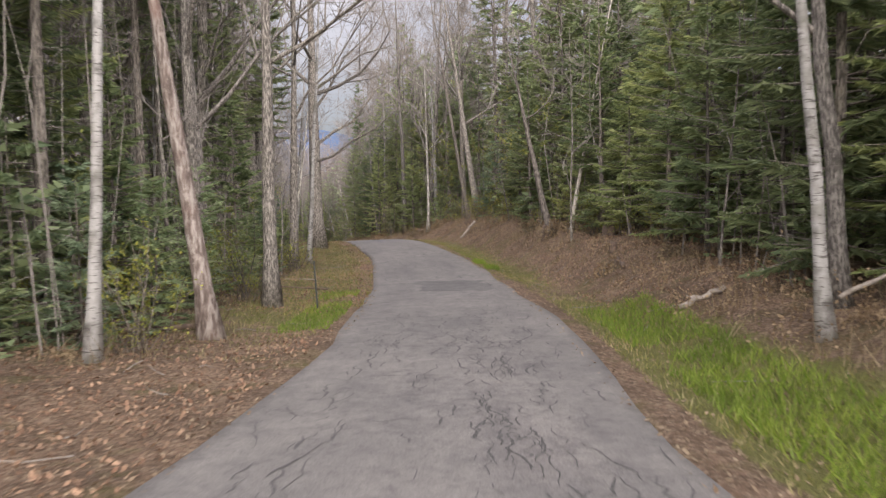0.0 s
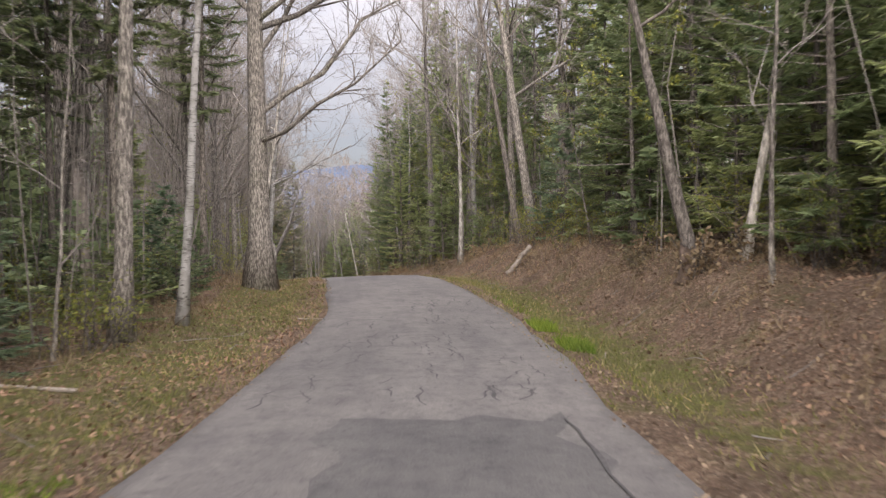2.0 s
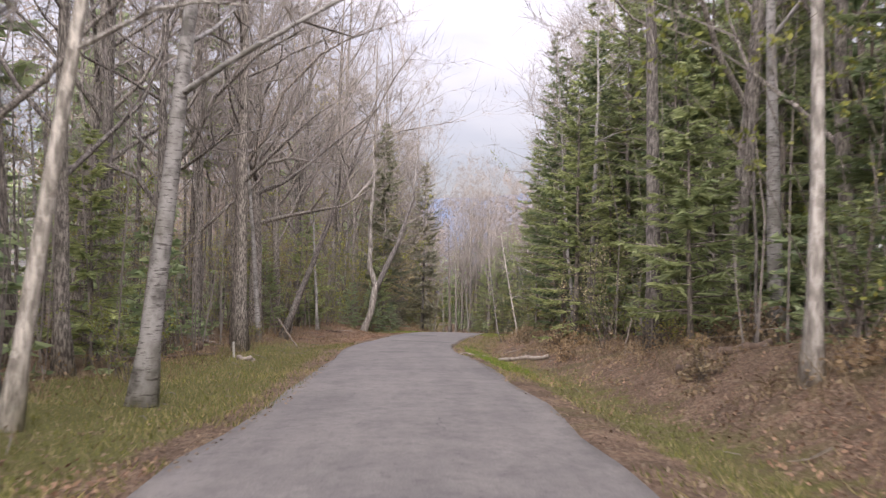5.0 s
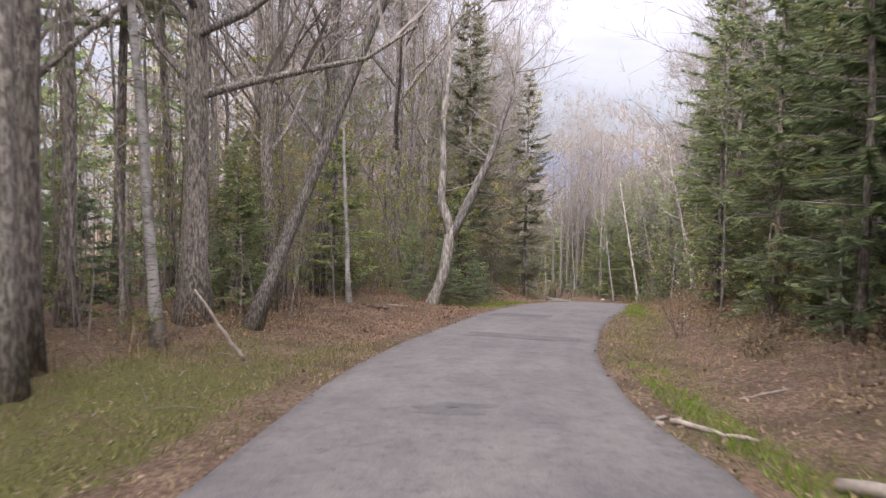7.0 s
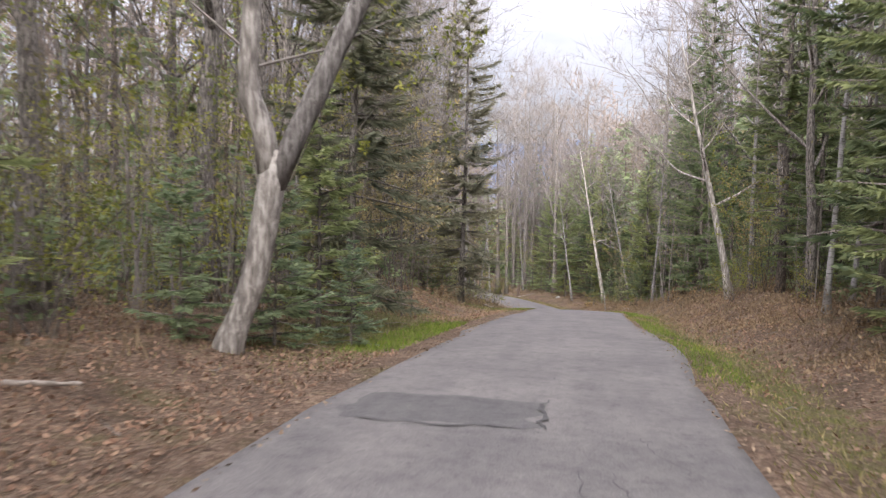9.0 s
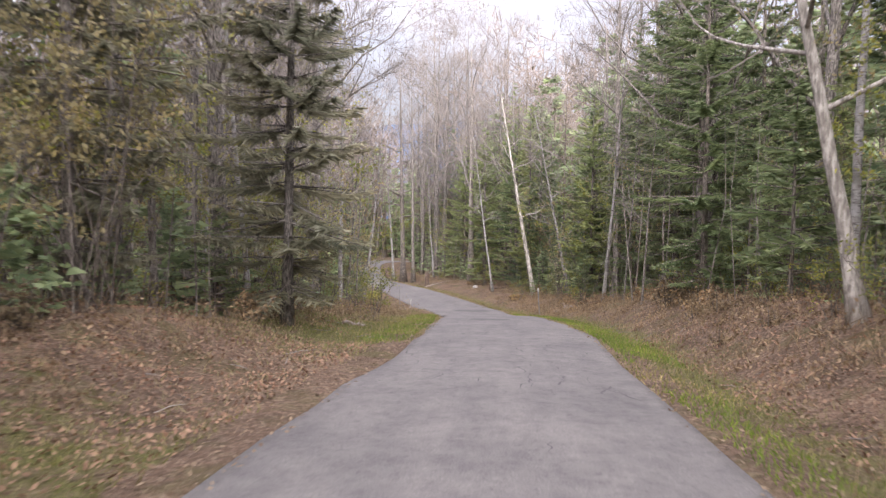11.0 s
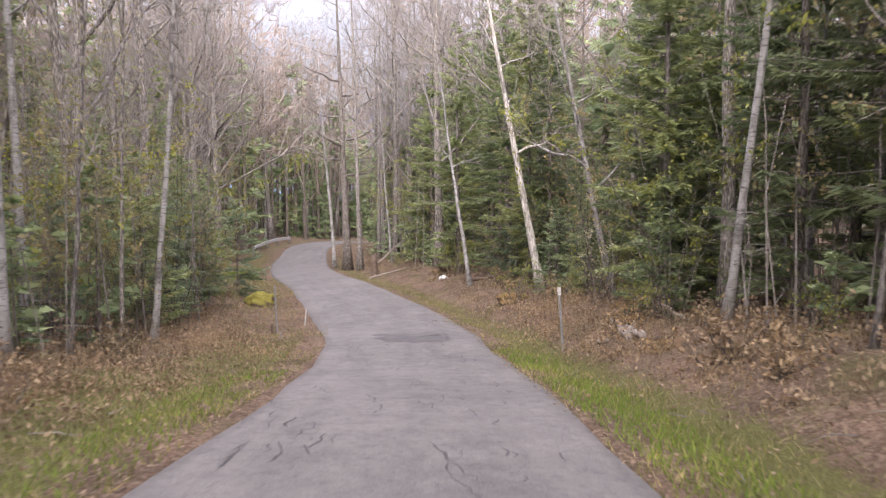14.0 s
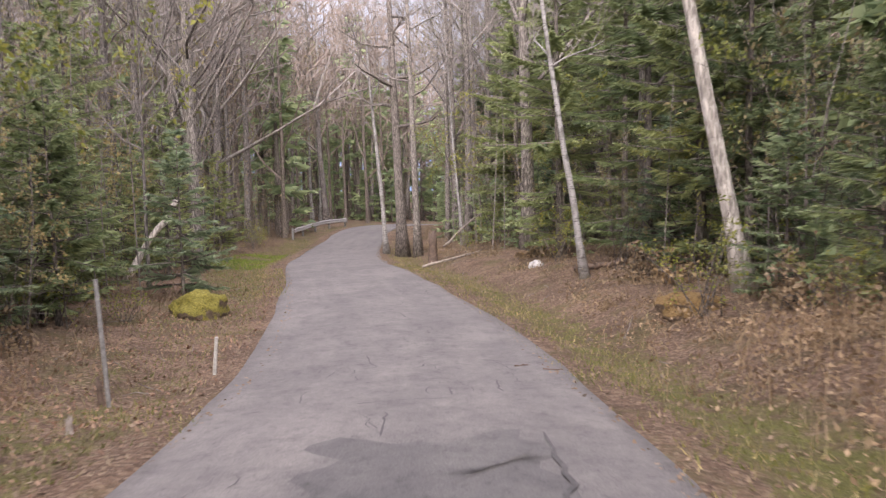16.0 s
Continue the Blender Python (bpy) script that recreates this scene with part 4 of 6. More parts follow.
own_tree("birch_tree", "leaning silvery birch with a dark rotten foot", BARK_BIRCH, -9.47, 51.1, h=12.0, r=0.15, seed=114, lean=(0.95, 0.75), limbs=9, fork=0.35, reach=0.3, bend=0.01)
own_tree("bare_maple", "dark straight trunk behind the grassy verge", BARK_BROWN, -15.5, 64.0, boughs=[[(0, 0, 5.4), (0.8, 0.2, 6.6), (1.3, 0.4, 8.0), (2.4, 0.7, 9.2), (3.8, 0.8, 9.9)]], h=15.0, r=0.13, seed=115, limbs=10, fork=0.3, bend=0.006)
own_tree("bare_maple", "grey trunk with drooping dead branches", BARK_GREY, -14.3, 58.4, boughs=[[(0, 0, 4.4), (0.7, 0.1, 5.2), (1.2, 0.3, 6.4), (2.2, 0.5, 7.4), (3.4, 0.6, 8.0)], [(0, 0, 3.6), (-0.5, -0.3, 4.4), (-1.2, -0.6, 4.7), (-1.8, -0.9, 4.1)]], h=14.0, r=0.15, seed=116, limbs=12, fork=0.3, bend=0.01)
own_tree("birch_tree", "tall pale mottled trunk among dark spruces", BARK_BIRCH, -0.34, 59.3, h=13.0, r=0.17, seed=117, lean=(-0.4, 0.1), limbs=7, fork=0.5)
own_tree("birch_tree", "pale trunk in front of green spruces", BARK_BIRCH, -5.0, 67.9, h=12.0, r=0.10, seed=118, lean=(0.2, 0), limbs=7, fork=0.5)
own_tree("bare_maple", "rough grey trunk with a gnarled foot", BARK_GREY, -14.75, 63.0, h=15.0, r=0.19, seed=119, limbs=10, fork=0.3, bend=0.01)
own_tree("bare_maple", "large mottled grey maple with spreading limbs", BARK_GREY, -18.1, 69.9, clear=1.0, boughs=[[(0.1, 0, 5.6), (1.0, 0.3, 6.0), (2.0, 0.6, 6.8), (3.0, 0.9, 7.7), (4.2, 1.2, 8.7)], [(0, 0, 6.8), (1.0, 0.3, 8.2), (1.8, 0.5, 9.6), (2.5, 0.8, 11.2)], [(0, 0, 4.6), (-0.9, 0, 5.4), (-1.8, 0.2, 6.7), (-2.4, 0.3, 8.4)]], h=15.0, r=0.27, seed=120, limbs=12, fork=0.28, reach=0.4, bend=0.012)
own_tree("bare_maple", "bent trunk leaning far over toward the road", BARK_GREY, -17.3, 70.6, clear=0.3, h=11.0, r=0.15, seed=121, lean=(3.4, 2.2), limbs=7, fork=0.5, bend=0.02)
own_tree("birch_tree", "broken pale trunk leaning on its neighbour", BARK_PALE, -11.3, 100.9, h=9.0, r=0.13, seed=122, lean=(-1.9, 0.1), limbs=10, fork=0.35, reach=0.36)
own_tree("birch_tree", "pale leaning trunk with dead side branches", BARK_PALE, -19.9, 138.8, h=13.0, r=0.15, seed=123, lean=(-2.45, 0.2), limbs=9, fork=0.35, reach=0.24, bend=0.006)
own_tree("birch_tree", "thin leaning mottled birch", BARK_BIRCH, -17.4, 134.4, h=11.0, r=0.11, seed=124, lean=(-2.2, 0.2), limbs=9, fork=0.3, reach=0.26)
own_tree("birch_tree", "thin crooked pale birch in the green wood", BARK_BIRCH, -23.2, 143.0, h=11.0, r=0.09, seed=125, lean=(-1.5, 0.1), limbs=7, fork=0.4, reach=0.22)
own_tree("tall_pine", "tall straight dark pine trunk at the bend", BARK_BROWN, -34.2, 159.7, h=20.0, r=0.26, seed=126, lean=(-0.6, 0.1), limbs=16, fork=0.3, reach=0.16, up=0.1, bend=0.004)
own_tree("tall_pine", "tall slim grey trunk beside a pine", BARK_GREY, -32.85, 158.1, h=19.0, r=0.17, seed=127, lean=(-0.4, 0.1), limbs=12, fork=0.35, reach=0.18, up=0.3, bend=0.004)
own_tree("birch_tree", "white birch trunk at the road's bend", BARK_BIRCH, -35.4, 160.6, h=14.0, r=0.13, seed=128, lean=(-0.9, 0), limbs=7, fork=0.5, reach=0.2)
own_tree("bare_maple", "large branching maple beside the far bend", BARK_GREY, -45.5, 161.5, clear=1.2, h=18.0, r=0.30, seed=129, lean=(0.8, 0), limbs=15, fork=0.25, reach=0.46, up=0.9, bend=0.012)
own_tree("bare_maple", "twin-limbed grey maple above the bend", BARK_GREY, -43.8, 157.0, clear=1.2, h=17.0, r=0.24, seed=130, limbs=13, fork=0.25, reach=0.4, up=0.9)
own_tree("birch_tree", "straight white birch with dark marks", BARK_BIRCH, -26.6, 121.0, h=13.0, r=0.11, seed=131, lean=(0.2, 0.1), limbs=8, fork=0.5, reach=0.2)
own_tree("birch_tree", "slim white birch beside yellow-green shrubs", BARK_BIRCH, -28.7, 124.0, h=13.0, r=0.10, seed=132, limbs=8, fork=0.5, reach=0.2)
own_tree("birch_tree", "upright pale mottled trunk behind the bank", BARK_BIRCH, -16.9, 138.6, h=13.0, r=0.13, seed=133, lean=(0.1, 0), limbs=8, fork=0.5)
own_tree("bare_maple", "rough grey trunk rising from the young firs", BARK_GREY, -36.8, 147.2, h=15.0, r=0.2, seed=134, limbs=10, fork=0.35)
own_tree("bare_maple", "grey hardwood trunk beside the verge", BARK_GREY, -41.2, 152.4, h=16.0, r=0.19, seed=135, limbs=10, fork=0.4)


def forked_birch():
    """The silver birch that parts into two stems a little above a man's height."""
    rng = np.random.RandomState(140)
    foot, fine, arms = Shape(), Shape(), []
    low = np.array([(-0.52, 0, -0.3), (-0.38, 0.02, 0.25), (-0.24, 0.04, 0.6), (-0.06, 0.05, 1.1), (0.06, 0.06, 1.8), (0.16, 0.05, 2.4), (0.22, 0.05, 2.75)])
    tube(foot, low, [0.30, 0.20, 0.17, 0.18, 0.185, 0.19, 0.10], 12)
    left = np.array([(0.16, 0.05, 2.25), (0.04, 0.02, 3.0), (-0.15, 0, 3.45), (-0.17, 0, 3.8), (-0.13, 0, 4.6), (-0.18, 0, 6.0), (0.0, 0, 8.0), (-0.1, 0, 10.5)])
    right = np.array([(0.16, 0.05, 2.25), (0.48, 0.1, 3.0), (0.72, 0.12, 3.5), (0.98, 0.15, 4.1), (1.30, 0.2, 4.75), (1.6, 0.25, 5.7), (2.1, 0.2, 7.2), (2.3, 0.2, 9.5)])
    for line in (left, right):
        arms.append(Shape())
        tube(arms[-1], line, [0.165, 0.15, 0.15, 0.135, 0.12, 0.105, 0.07, 0.02], 9)
        for _ in range(14):
            f = rng.uniform(3.0, 7)
            i = int(min(f, 6.99))
            p = line[i] + (line[i + 1] - line[i]) * (f - i)
            w = unit(np.array([rng.normal(), rng.normal(), rng.uniform(0.2, 1.2)]))
            ln = rng.uniform(0.8, 2.4)
            tube(fine, [p, p + w * ln * 0.5, p + w * ln + np.array([0, 0, 0.2])], [0.026, 0.016, 0.006], 4, False)
            for _ in range(7):
                b = p + w * ln * rng.uniform(0.3, 1.0)
                tube(fine, [b, b + unit(w + rng.normal(0, 0.8, 3)) * rng.uniform(0.3, 0.9)], [0.007, 0.002], 3, False)
    t = tree("forked_birch", "silver birch forking into two mottled stems", foot.mesh("trunk", BARK_LICHEN, True), fine.mesh("crown", TWIG), "", "crown", arms=[a.mesh("limb", BARK_LICHEN, True) for a in arms])
    stand(t, -17.75, 82.0, 0.18, 1.0)
    TREES.append((-17.75, 82.0, 0.9))


forked_birch()


def drab_spruce(x, y, h, seed, turn):
    tr, cr = conifer(h=h, r=0.12, spread=2.6, seed=seed, bare=0.05, dense=0.95, step=0.37, droop=1.3, fine=3.0)
    t = tree("spruce_tree", "big grey-green spruce with drooping thinning boughs", tr.mesh("trunk", BARK_GREY, True), cr.mesh("crown", NEEDLE_DRAB))
    stand(t, x, y, turn)
    TREES.append((x, y, 1.2))


drab_spruce(-21.7, 104.2, 14.0, 151, 0.4)
drab_spruce(-19.5, 88.6, 13.0, 153, 2.2)
drab_spruce(-23.2, 99.2, 15.0, 152, 1.4)

# spruces, firs and shrubs with a known place: kind, x, y, turn, scale
SET = [(SPRUCE[3], 4.1, 37.2, 0.9, 0.62), (FIR[2], 5.6, 33.6, 1.9, 0.9), (SPRUCE[1], -6.3, 71.9, 0.7, 0.8), (SPRUCE[3], -5.2, 66.2, 2.7, 0.7), (SPRUCE[1], -7.6, 78.6, 1.7, 0.8), (SPRUCE[1], -9.3, 84.6, 0.5, 0.78), (SPRUCE[0], -10.0, 98.6, 2.5, 0.8),
       (BUDDING[2], -19.4, 91.8, 1.5, 1.3), (FIR[0], -17.6, 84.6, 0.5, 0.5), (FIR[2], -28.4, 127.6, 1.0, 0.8), (FIR[0], -29.9, 131.0, 2.0, 0.95), (FIR[2], -31.0, 135.2, 2.0, 0.8), (SPRUCE[3], -12.4, 112.4, 0.6, 0.85), (FIR[0], -24.6, 104.5, 0.3, 0.8), (FIR[0], -8.3, 36.6, 0.3, 0.6), (FIR[1], -7.4, 33.2, 1.3, 1.0),
       (BUDDING[1], -5.0, 66.0, 0.4, 0.9), (BUDDING[1], -4.2, 63.8, 1.4, 0.9), (BUDDING[1], -9.6, 77.2, 2.4, 0.8), (BUDDING[1], -17.9, 132.4, 1.0, 0.8),
       (SPRUCE[3], 5.9, 29.6, 0.9, 0.75), (SPRUCE[3], 6.4, 22.6, 2.9, 0.7), (FIR[2], 6.3, 19.0, 1.9, 1.15), (SPRUCE[3], 4.9, 39.2, 1.9, 0.8), (SPRUCE[3], 4.6, 42.6, 2.9, 0.7), (FIR[2], 6.6, 15.5, 0.2, 1.1), (FIR[2], 6.0, 25.6, 2.2, 1.0),
       (SPRUCE[1], 9.2, 33.0, 0.3, 1.0), (SPRUCE[3], 6.6, 36.5, 1.3, 1.0), (SPRUCE[3], 8.0, 26.0, 2.1, 0.95), (FIR[2], 6.9, 23.5, 0.4, 1.0), (SPRUCE[1], 9.0, 17.0, 1.0, 1.0),
       (FIR[2], 7.2, 29.5, 2.0, 1.1), (FIR[2], 8.0, 13.5, 2.0, 1.1), (SPRUCE[1], 10.5, 9.0, 0.7, 1.0), (FIR[0], 7.6, 10.0, 0.0, 1.2),
       (SPRUCE[0], -2.2, 66.5, 0.2, 0.95), (SPRUCE[1], -4.0, 71.5, 1.1, 1.0), (SPRUCE[0], -5.6, 76.5, 2.0, 0.95), (SPRUCE[1], 0.2, 63.5, 0.4, 0.9), (FIR[2], -4.4, 69.3, 0.0, 1.0),
       (SPRUCE[0], -9.0, 89.3, 0.4, 1.05), (SPRUCE[1], -7.9, 92.4, 1.5, 1.0), (SPRUCE[0], -9.2, 105.5, 0.9, 0.95), (FIR[2], -11.2, 106.5, 0.6, 1.0),
       (BUDDING[0], -19.9, 84.4, 2.2, 1.25), (BUDDING[0], -20.8, 86.6, 0.2, 1.4), (FIR[2], -18.6, 85.4, 0.8, 0.8), (FIR[0], -18.2, 83.2, 1.2, 0.75), (FIR[0], -18.9, 81.9, 2.2, 0.7),
       (BUDDING[0], -24.2, 107.2, 0.4, 1.3), (BUDDING[0], -25.6, 111.5, 1.4, 1.2), (FIR[1], -23.4, 104.2, 0.2, 1.1), (FIR[1], -24.0, 108.6, 0.9, 1.0), (SPRUCE[0], -12.2, 116.5, 2.4, 1.05), (SPRUCE[0], -12.6, 121.5, 0.1, 1.05), (SPRUCE[1], -14.0, 127.5, 1.1, 1.0),
       (SPRUCE[3], -16.2, 131.5, 0.4, 0.9), (SPRUCE[3], -14.6, 135.5, 2.4, 1.0), (FIR[2], -18.3, 136.6, 1.0, 0.75), (FIR[0], -19.4, 138.2, 0.5, 0.85),
       (SPRUCE[3], -24.8, 148.6, 0.9, 1.0), (SPRUCE[3], -22.0, 145.5, 1.9, 1.0), (SPRUCE[3], -24.0, 154.5, 2.9, 1.0),
       (FIR[2], -31.8, 135.6, 0.3, 0.95), (FIR[2], -33.6, 138.0, 1.3, 1.05), (FIR[0], -30.7, 133.0, 2.3, 1.1), (FIR[2], -34.0, 134.0, 1.9, 1.1), (FIR[0], -32.4, 140.5, 0.6, 1.1),
       (SPRUCE[3], -36.4, 141.5, 0.2, 0.8), (FIR[0], -7.6, 36.0, 0.6, 0.8), (FIR[0], -6.9, 27.5, 1.6, 0.7), (FIR[1], -6.1, 30.6, 0.6, 0.9), (SPRUCE[2], -9.0, 42.5, 0.8, 0.9),
       (BUSH[0], -22.6, 113.6, 0.4, 1.2), (BUSH[0], -24.6, 117.5, 1.4, 1.2), (BUSH[0], -20.5, 85.5, 0.2, 1.5), (BUSH[0], -22.0, 83.0, 1.2, 1.5), (BUSH[0], -19.6, 80.4, 2.2, 1.3),
       (BUSH[0], -4.2, 65.3, 2.2, 1.2), (BUSH[0], -17.7, 133.8, 0.7, 1.3), (BUSH[0], -20.6, 137.2, 1.7, 1.0), (BUSH[0], -11.2, 113.0, 2.7, 1.3)]
for s0, d0, k, turn, scale in ((20.5, -6.2, 0, 0.3, 1.0), (26, -7.4, 2, 1.2, 1.1), (45, -6.4, 2, 2.2, 1.05), (50.5, -7.2, 0, 0.4, 0.9), (56, -6.3, 2, 1.0, 1.1), (61, -7.4, 0, 2.0, 1.0), (68, -6.9, 2, 0.2, 1.2), (75.5, -6.6, 0, 1.3, 0.95),
                               (78.5, -7.8, 2, 2.5, 1.1), (95, 6.3, 2, 0.8, 1.0), (99, 7.2, 0, 1.8, 0.9), (37.5, 7.4, 1, 0.5, 0.9), (55, 7.6, 2, 2.1, 1.1), (106, -6.6, 2, 1.1, 1.0), (113, -7.5, 0, 0.4, 0.9), (151, -6.6, 0, 1.4, 1.0), (164, 5.6, 1, 0.4, 0.9)):
    x, y = (float(v) for v in place(s0, d0))
    put(BARE[k], x, y, turn, scale)
    TREES.append((x, y, 0.7))
for s0, d0, k, turn, scale in ((148, 6.4, 0, 0.2, 1.25), (153, 7.6, 1, 1.2, 1.2), (157, -6.2, 0, 2.2, 1.3), (161, 6.5, 1, 0.6, 1.3), (163, -7.4, 0, 1.6, 1.3), (166, 8.0, 0, 2.6, 1.35), (169, -6.4, 1, 0.1, 1.3), (171, 6.3, 0, 1.1, 1.35), (174, 9.5, 1, 2.1, 1.35),
                               (176, 6.0, 0, 0.3, 1.35), (179, 12, 0, 1.3, 1.4), (181, 6.5, 1, 2.3, 1.35), (102, 7.0, 1, 0.7, 1.15), (109, -7.6, 0, 1.7, 1.1), (117, 7.8, 0, 2.7, 1.15), (121, -7.0, 1, 0.5, 1.15), (128, 7.6, 1, 1.5, 1.1), (126, -8.6, 0, 2.5, 1.1),
                               (137, -7.2, 1, 0.9, 1.15), (92, -7.0, 2, 0.9, 1.1), (88, 8.4, 0, 1.9, 1.0), (84, -8.6, 0, 2.9, 1.1), (65, 8.6, 1, 0.8, 1.0), (42, -8.2, 0, 1.8, 1.0), (49, 6.6, 1, 2.8, 1.0), (31, -7.6, 1, 0.6, 1.0), (12, -7.2, 1, 1.6, 1.0)):
    x, y = (float(v) for v in place(s0, d0))
    put(BARE[k], x, y, turn, scale)
    TREES.append((x, y, 0.7))
rng = np.random.RandomState(44)
for side, s0, s1, n in ((-1, 24, 70, 8), (1, 34, 84, 7), (-1, 70, 100, 6), (1, 84, 125, 7), (-1, 96, 140, 9), (1, 125, 168, 6), (-1, 140, 176, 8), (1, 168, 190, 8), (-1, 176, 195, 7)):
    for s in np.linspace(s0, s1, n) + rng.uniform(-1.2, 1.2, n):
        x, y = (float(v) for v in place(s, side * rng.uniform(7.6, 10.5)))
        if all((x - k[1]) ** 2 + (y - k[2]) ** 2 > 1.0 for k in SET) and free(x, y, 0.4):
            put(BARE[rng.randint(4)], x, y, rng.uniform(0, 6.28), rng.uniform(1.15, 1.5), 0.05, (rng.normal(0, 0.03), -side * rng.uniform(0.02, 0.10)))
            TREES.append((x, y, 0.6))
for kind, x, y, turn, scale in SET:
    put(kind, x, y, turn, scale)
    TREES.append((x, y, 0.8))

# ---- the wood beside the road, tree by tree ----
rng = np.random.RandomState(7)
COUNT = {"l": 0, "r": 0}
for side in (-1, 1):
    for _ in range(1400):
        s, d = rng.uniform(-6, 176), rng.uniform(4.9, 13.5)
        x, y = place(s, side * d)
        x, y = float(x), float(y)
        u = rng.uniform()
        if side < 0:
            kinds = ((0.30, POLE, 0.35), (0.55, BARE, 0.9), (0.65, BIRCH, 0.7), (0.80, SPRUCE[2:3] + SPRUCE[:1], 1.2), (1.0, FIR, 0.9))
        else:
            kinds = ((0.10, POLE, 0.35), (0.20, BARE, 0.9), (0.27, BIRCH, 0.7), (0.68, SPRUCE, 1.2), (1.0, FIR, 0.9))
        if side < 0 and 76 < s < 134:
            kinds = ((0.15, POLE, 0.35), (0.45, BARE, 0.9), (0.62, BIRCH, 0.7), (0.88, BUDDING[::2], 0.6), (1.0, FIR, 0.9))
        stock, need = next((k, n) for p, k, n in kinds if u < p)
        wide = stock[0] in SPRUCE
        if (wide and d < 7.0) or (stock is FIR and d < 5.6) or (stock is BARE and d < 5.6) or not free(x, y, need):
            continue
        if COUNT["l" if side < 0 else "r"] >= 215:
            break
        COUNT["l" if side < 0 else "r"] += 1
        put(stock[rng.randint(len(stock))], x, y, rng.uniform(0, 6.28), rng.uniform(0.8, 1.2), 0.05, (rng.normal(0, 0.03), rng.normal(0, 0.03)))
        TREES.append((x, y, need * 0.8))

# green wall of young conifers along the edge of the wood
for side, s0, s1, d0, d1, n, kinds in ((1, 6, 44, 6.3, 9.5, 30, (FIR[2], SPRUCE[3], SPRUCE[1])), (1, 58, 98, 6.4, 10, 26, (FIR[2], SPRUCE[3], SPRUCE[1], FIR[0])), (1, 100, 158, 6.6, 10, 34, (FIR[2], SPRUCE[3], SPRUCE[1], FIR[0])),
                                       (-1, 6, 48, 6.0, 11, 22, (FIR[2], FIR[0], SPRUCE[2])), (-1, 26, 40, 4.6, 6.6, 16, (FIR[1], FIR[0])), (-1, 4, 26, 5.2, 8.5, 22, (FIR[1], FIR[0], FIR[1])), (-1, 6, 34, 7.5, 12.5, 18, (SPRUCE[3], SPRUCE[0], SPRUCE[2])), (-1, 124, 148, 5.2, 7.5, 12, (FIR[0], FIR[2])), (-1, 72, 92, 6.0, 11, 5, (FIR[2], FIR[0])), (-1, 116, 160, 6.2, 11, 9, (FIR[0], FIR[2]))):
    for _ in range(n * 3):
        x, y = (float(v) for v in place(rng.uniform(s0, s1), side * rng.uniform(d0, d1)))
        if n and free(x, y, 0.5):
            n -= 1
            put(kinds[rng.randint(len(kinds))], x, y, rng.uniform(0, 6.28), rng.uniform(0.65, 1.05), 0.05)
            TREES.append((x, y, 0.7))

# saplings in new leaf
for side, s0, s1, d0, d1, n in ((-1, 70, 92, 5.8, 10, 18), (-1, 98, 136, 5.4, 9.5, 44), (-1, 140, 172, 6.0, 11, 14), (-1, 48, 70, 7, 12, 5), (1, 96, 122, 5.6, 8, 9), (1, 122, 152, 5.6, 8.5, 13), (1, 60, 80, 5.8, 9, 5), (1, 30, 52, 5.6, 8, 7)):
    for _ in range(n):
        x, y = (float(v) for v in place(rng.uniform(s0, s1), side * rng.uniform(d0, d1)))
        put(BUDDING[2 if rng.uniform() < (0.7 if side < 0 and s0 > 90 else 0.5) else 0], x, y, rng.uniform(0, 6.28), rng.uniform(0.7, 1.3), 0.05)

# shrubs and brush along the edge of the wood
for n, (side, s0, s1, d0, d1, kinds) in enumerate(((-1, 12, 170, 4.6, 8.0, BUSH[:2]), (-1, 2, 40, 4.6, 9.0, BUSH[:2]), (1, 40, 170, 5.0, 8.5, BUSH[:2]), (1, 12, 56, 4.2, 7.5, BUSH[2:]), (1, 86, 150, 4.0, 6.8, BUSH[2:]), (-1, 96, 136, 4.0, 7.5, BUSH[2:]), (1, 56, 86, 4.0, 6.5, BUSH[2:]), (1, 22, 50, 5.0, 7.2, BUSH[:2]))):
    for _ in range((44, 34, 40, 18, 44, 24, 14, 22)[n]):
        x, y = place(rng.uniform(s0, s1), side * rng.uniform(d0, d1))
        put(kinds[rng.randint(2)], float(x), float(y), rng.uniform(0, 6.28), rng.uniform(0.7, 1.25))


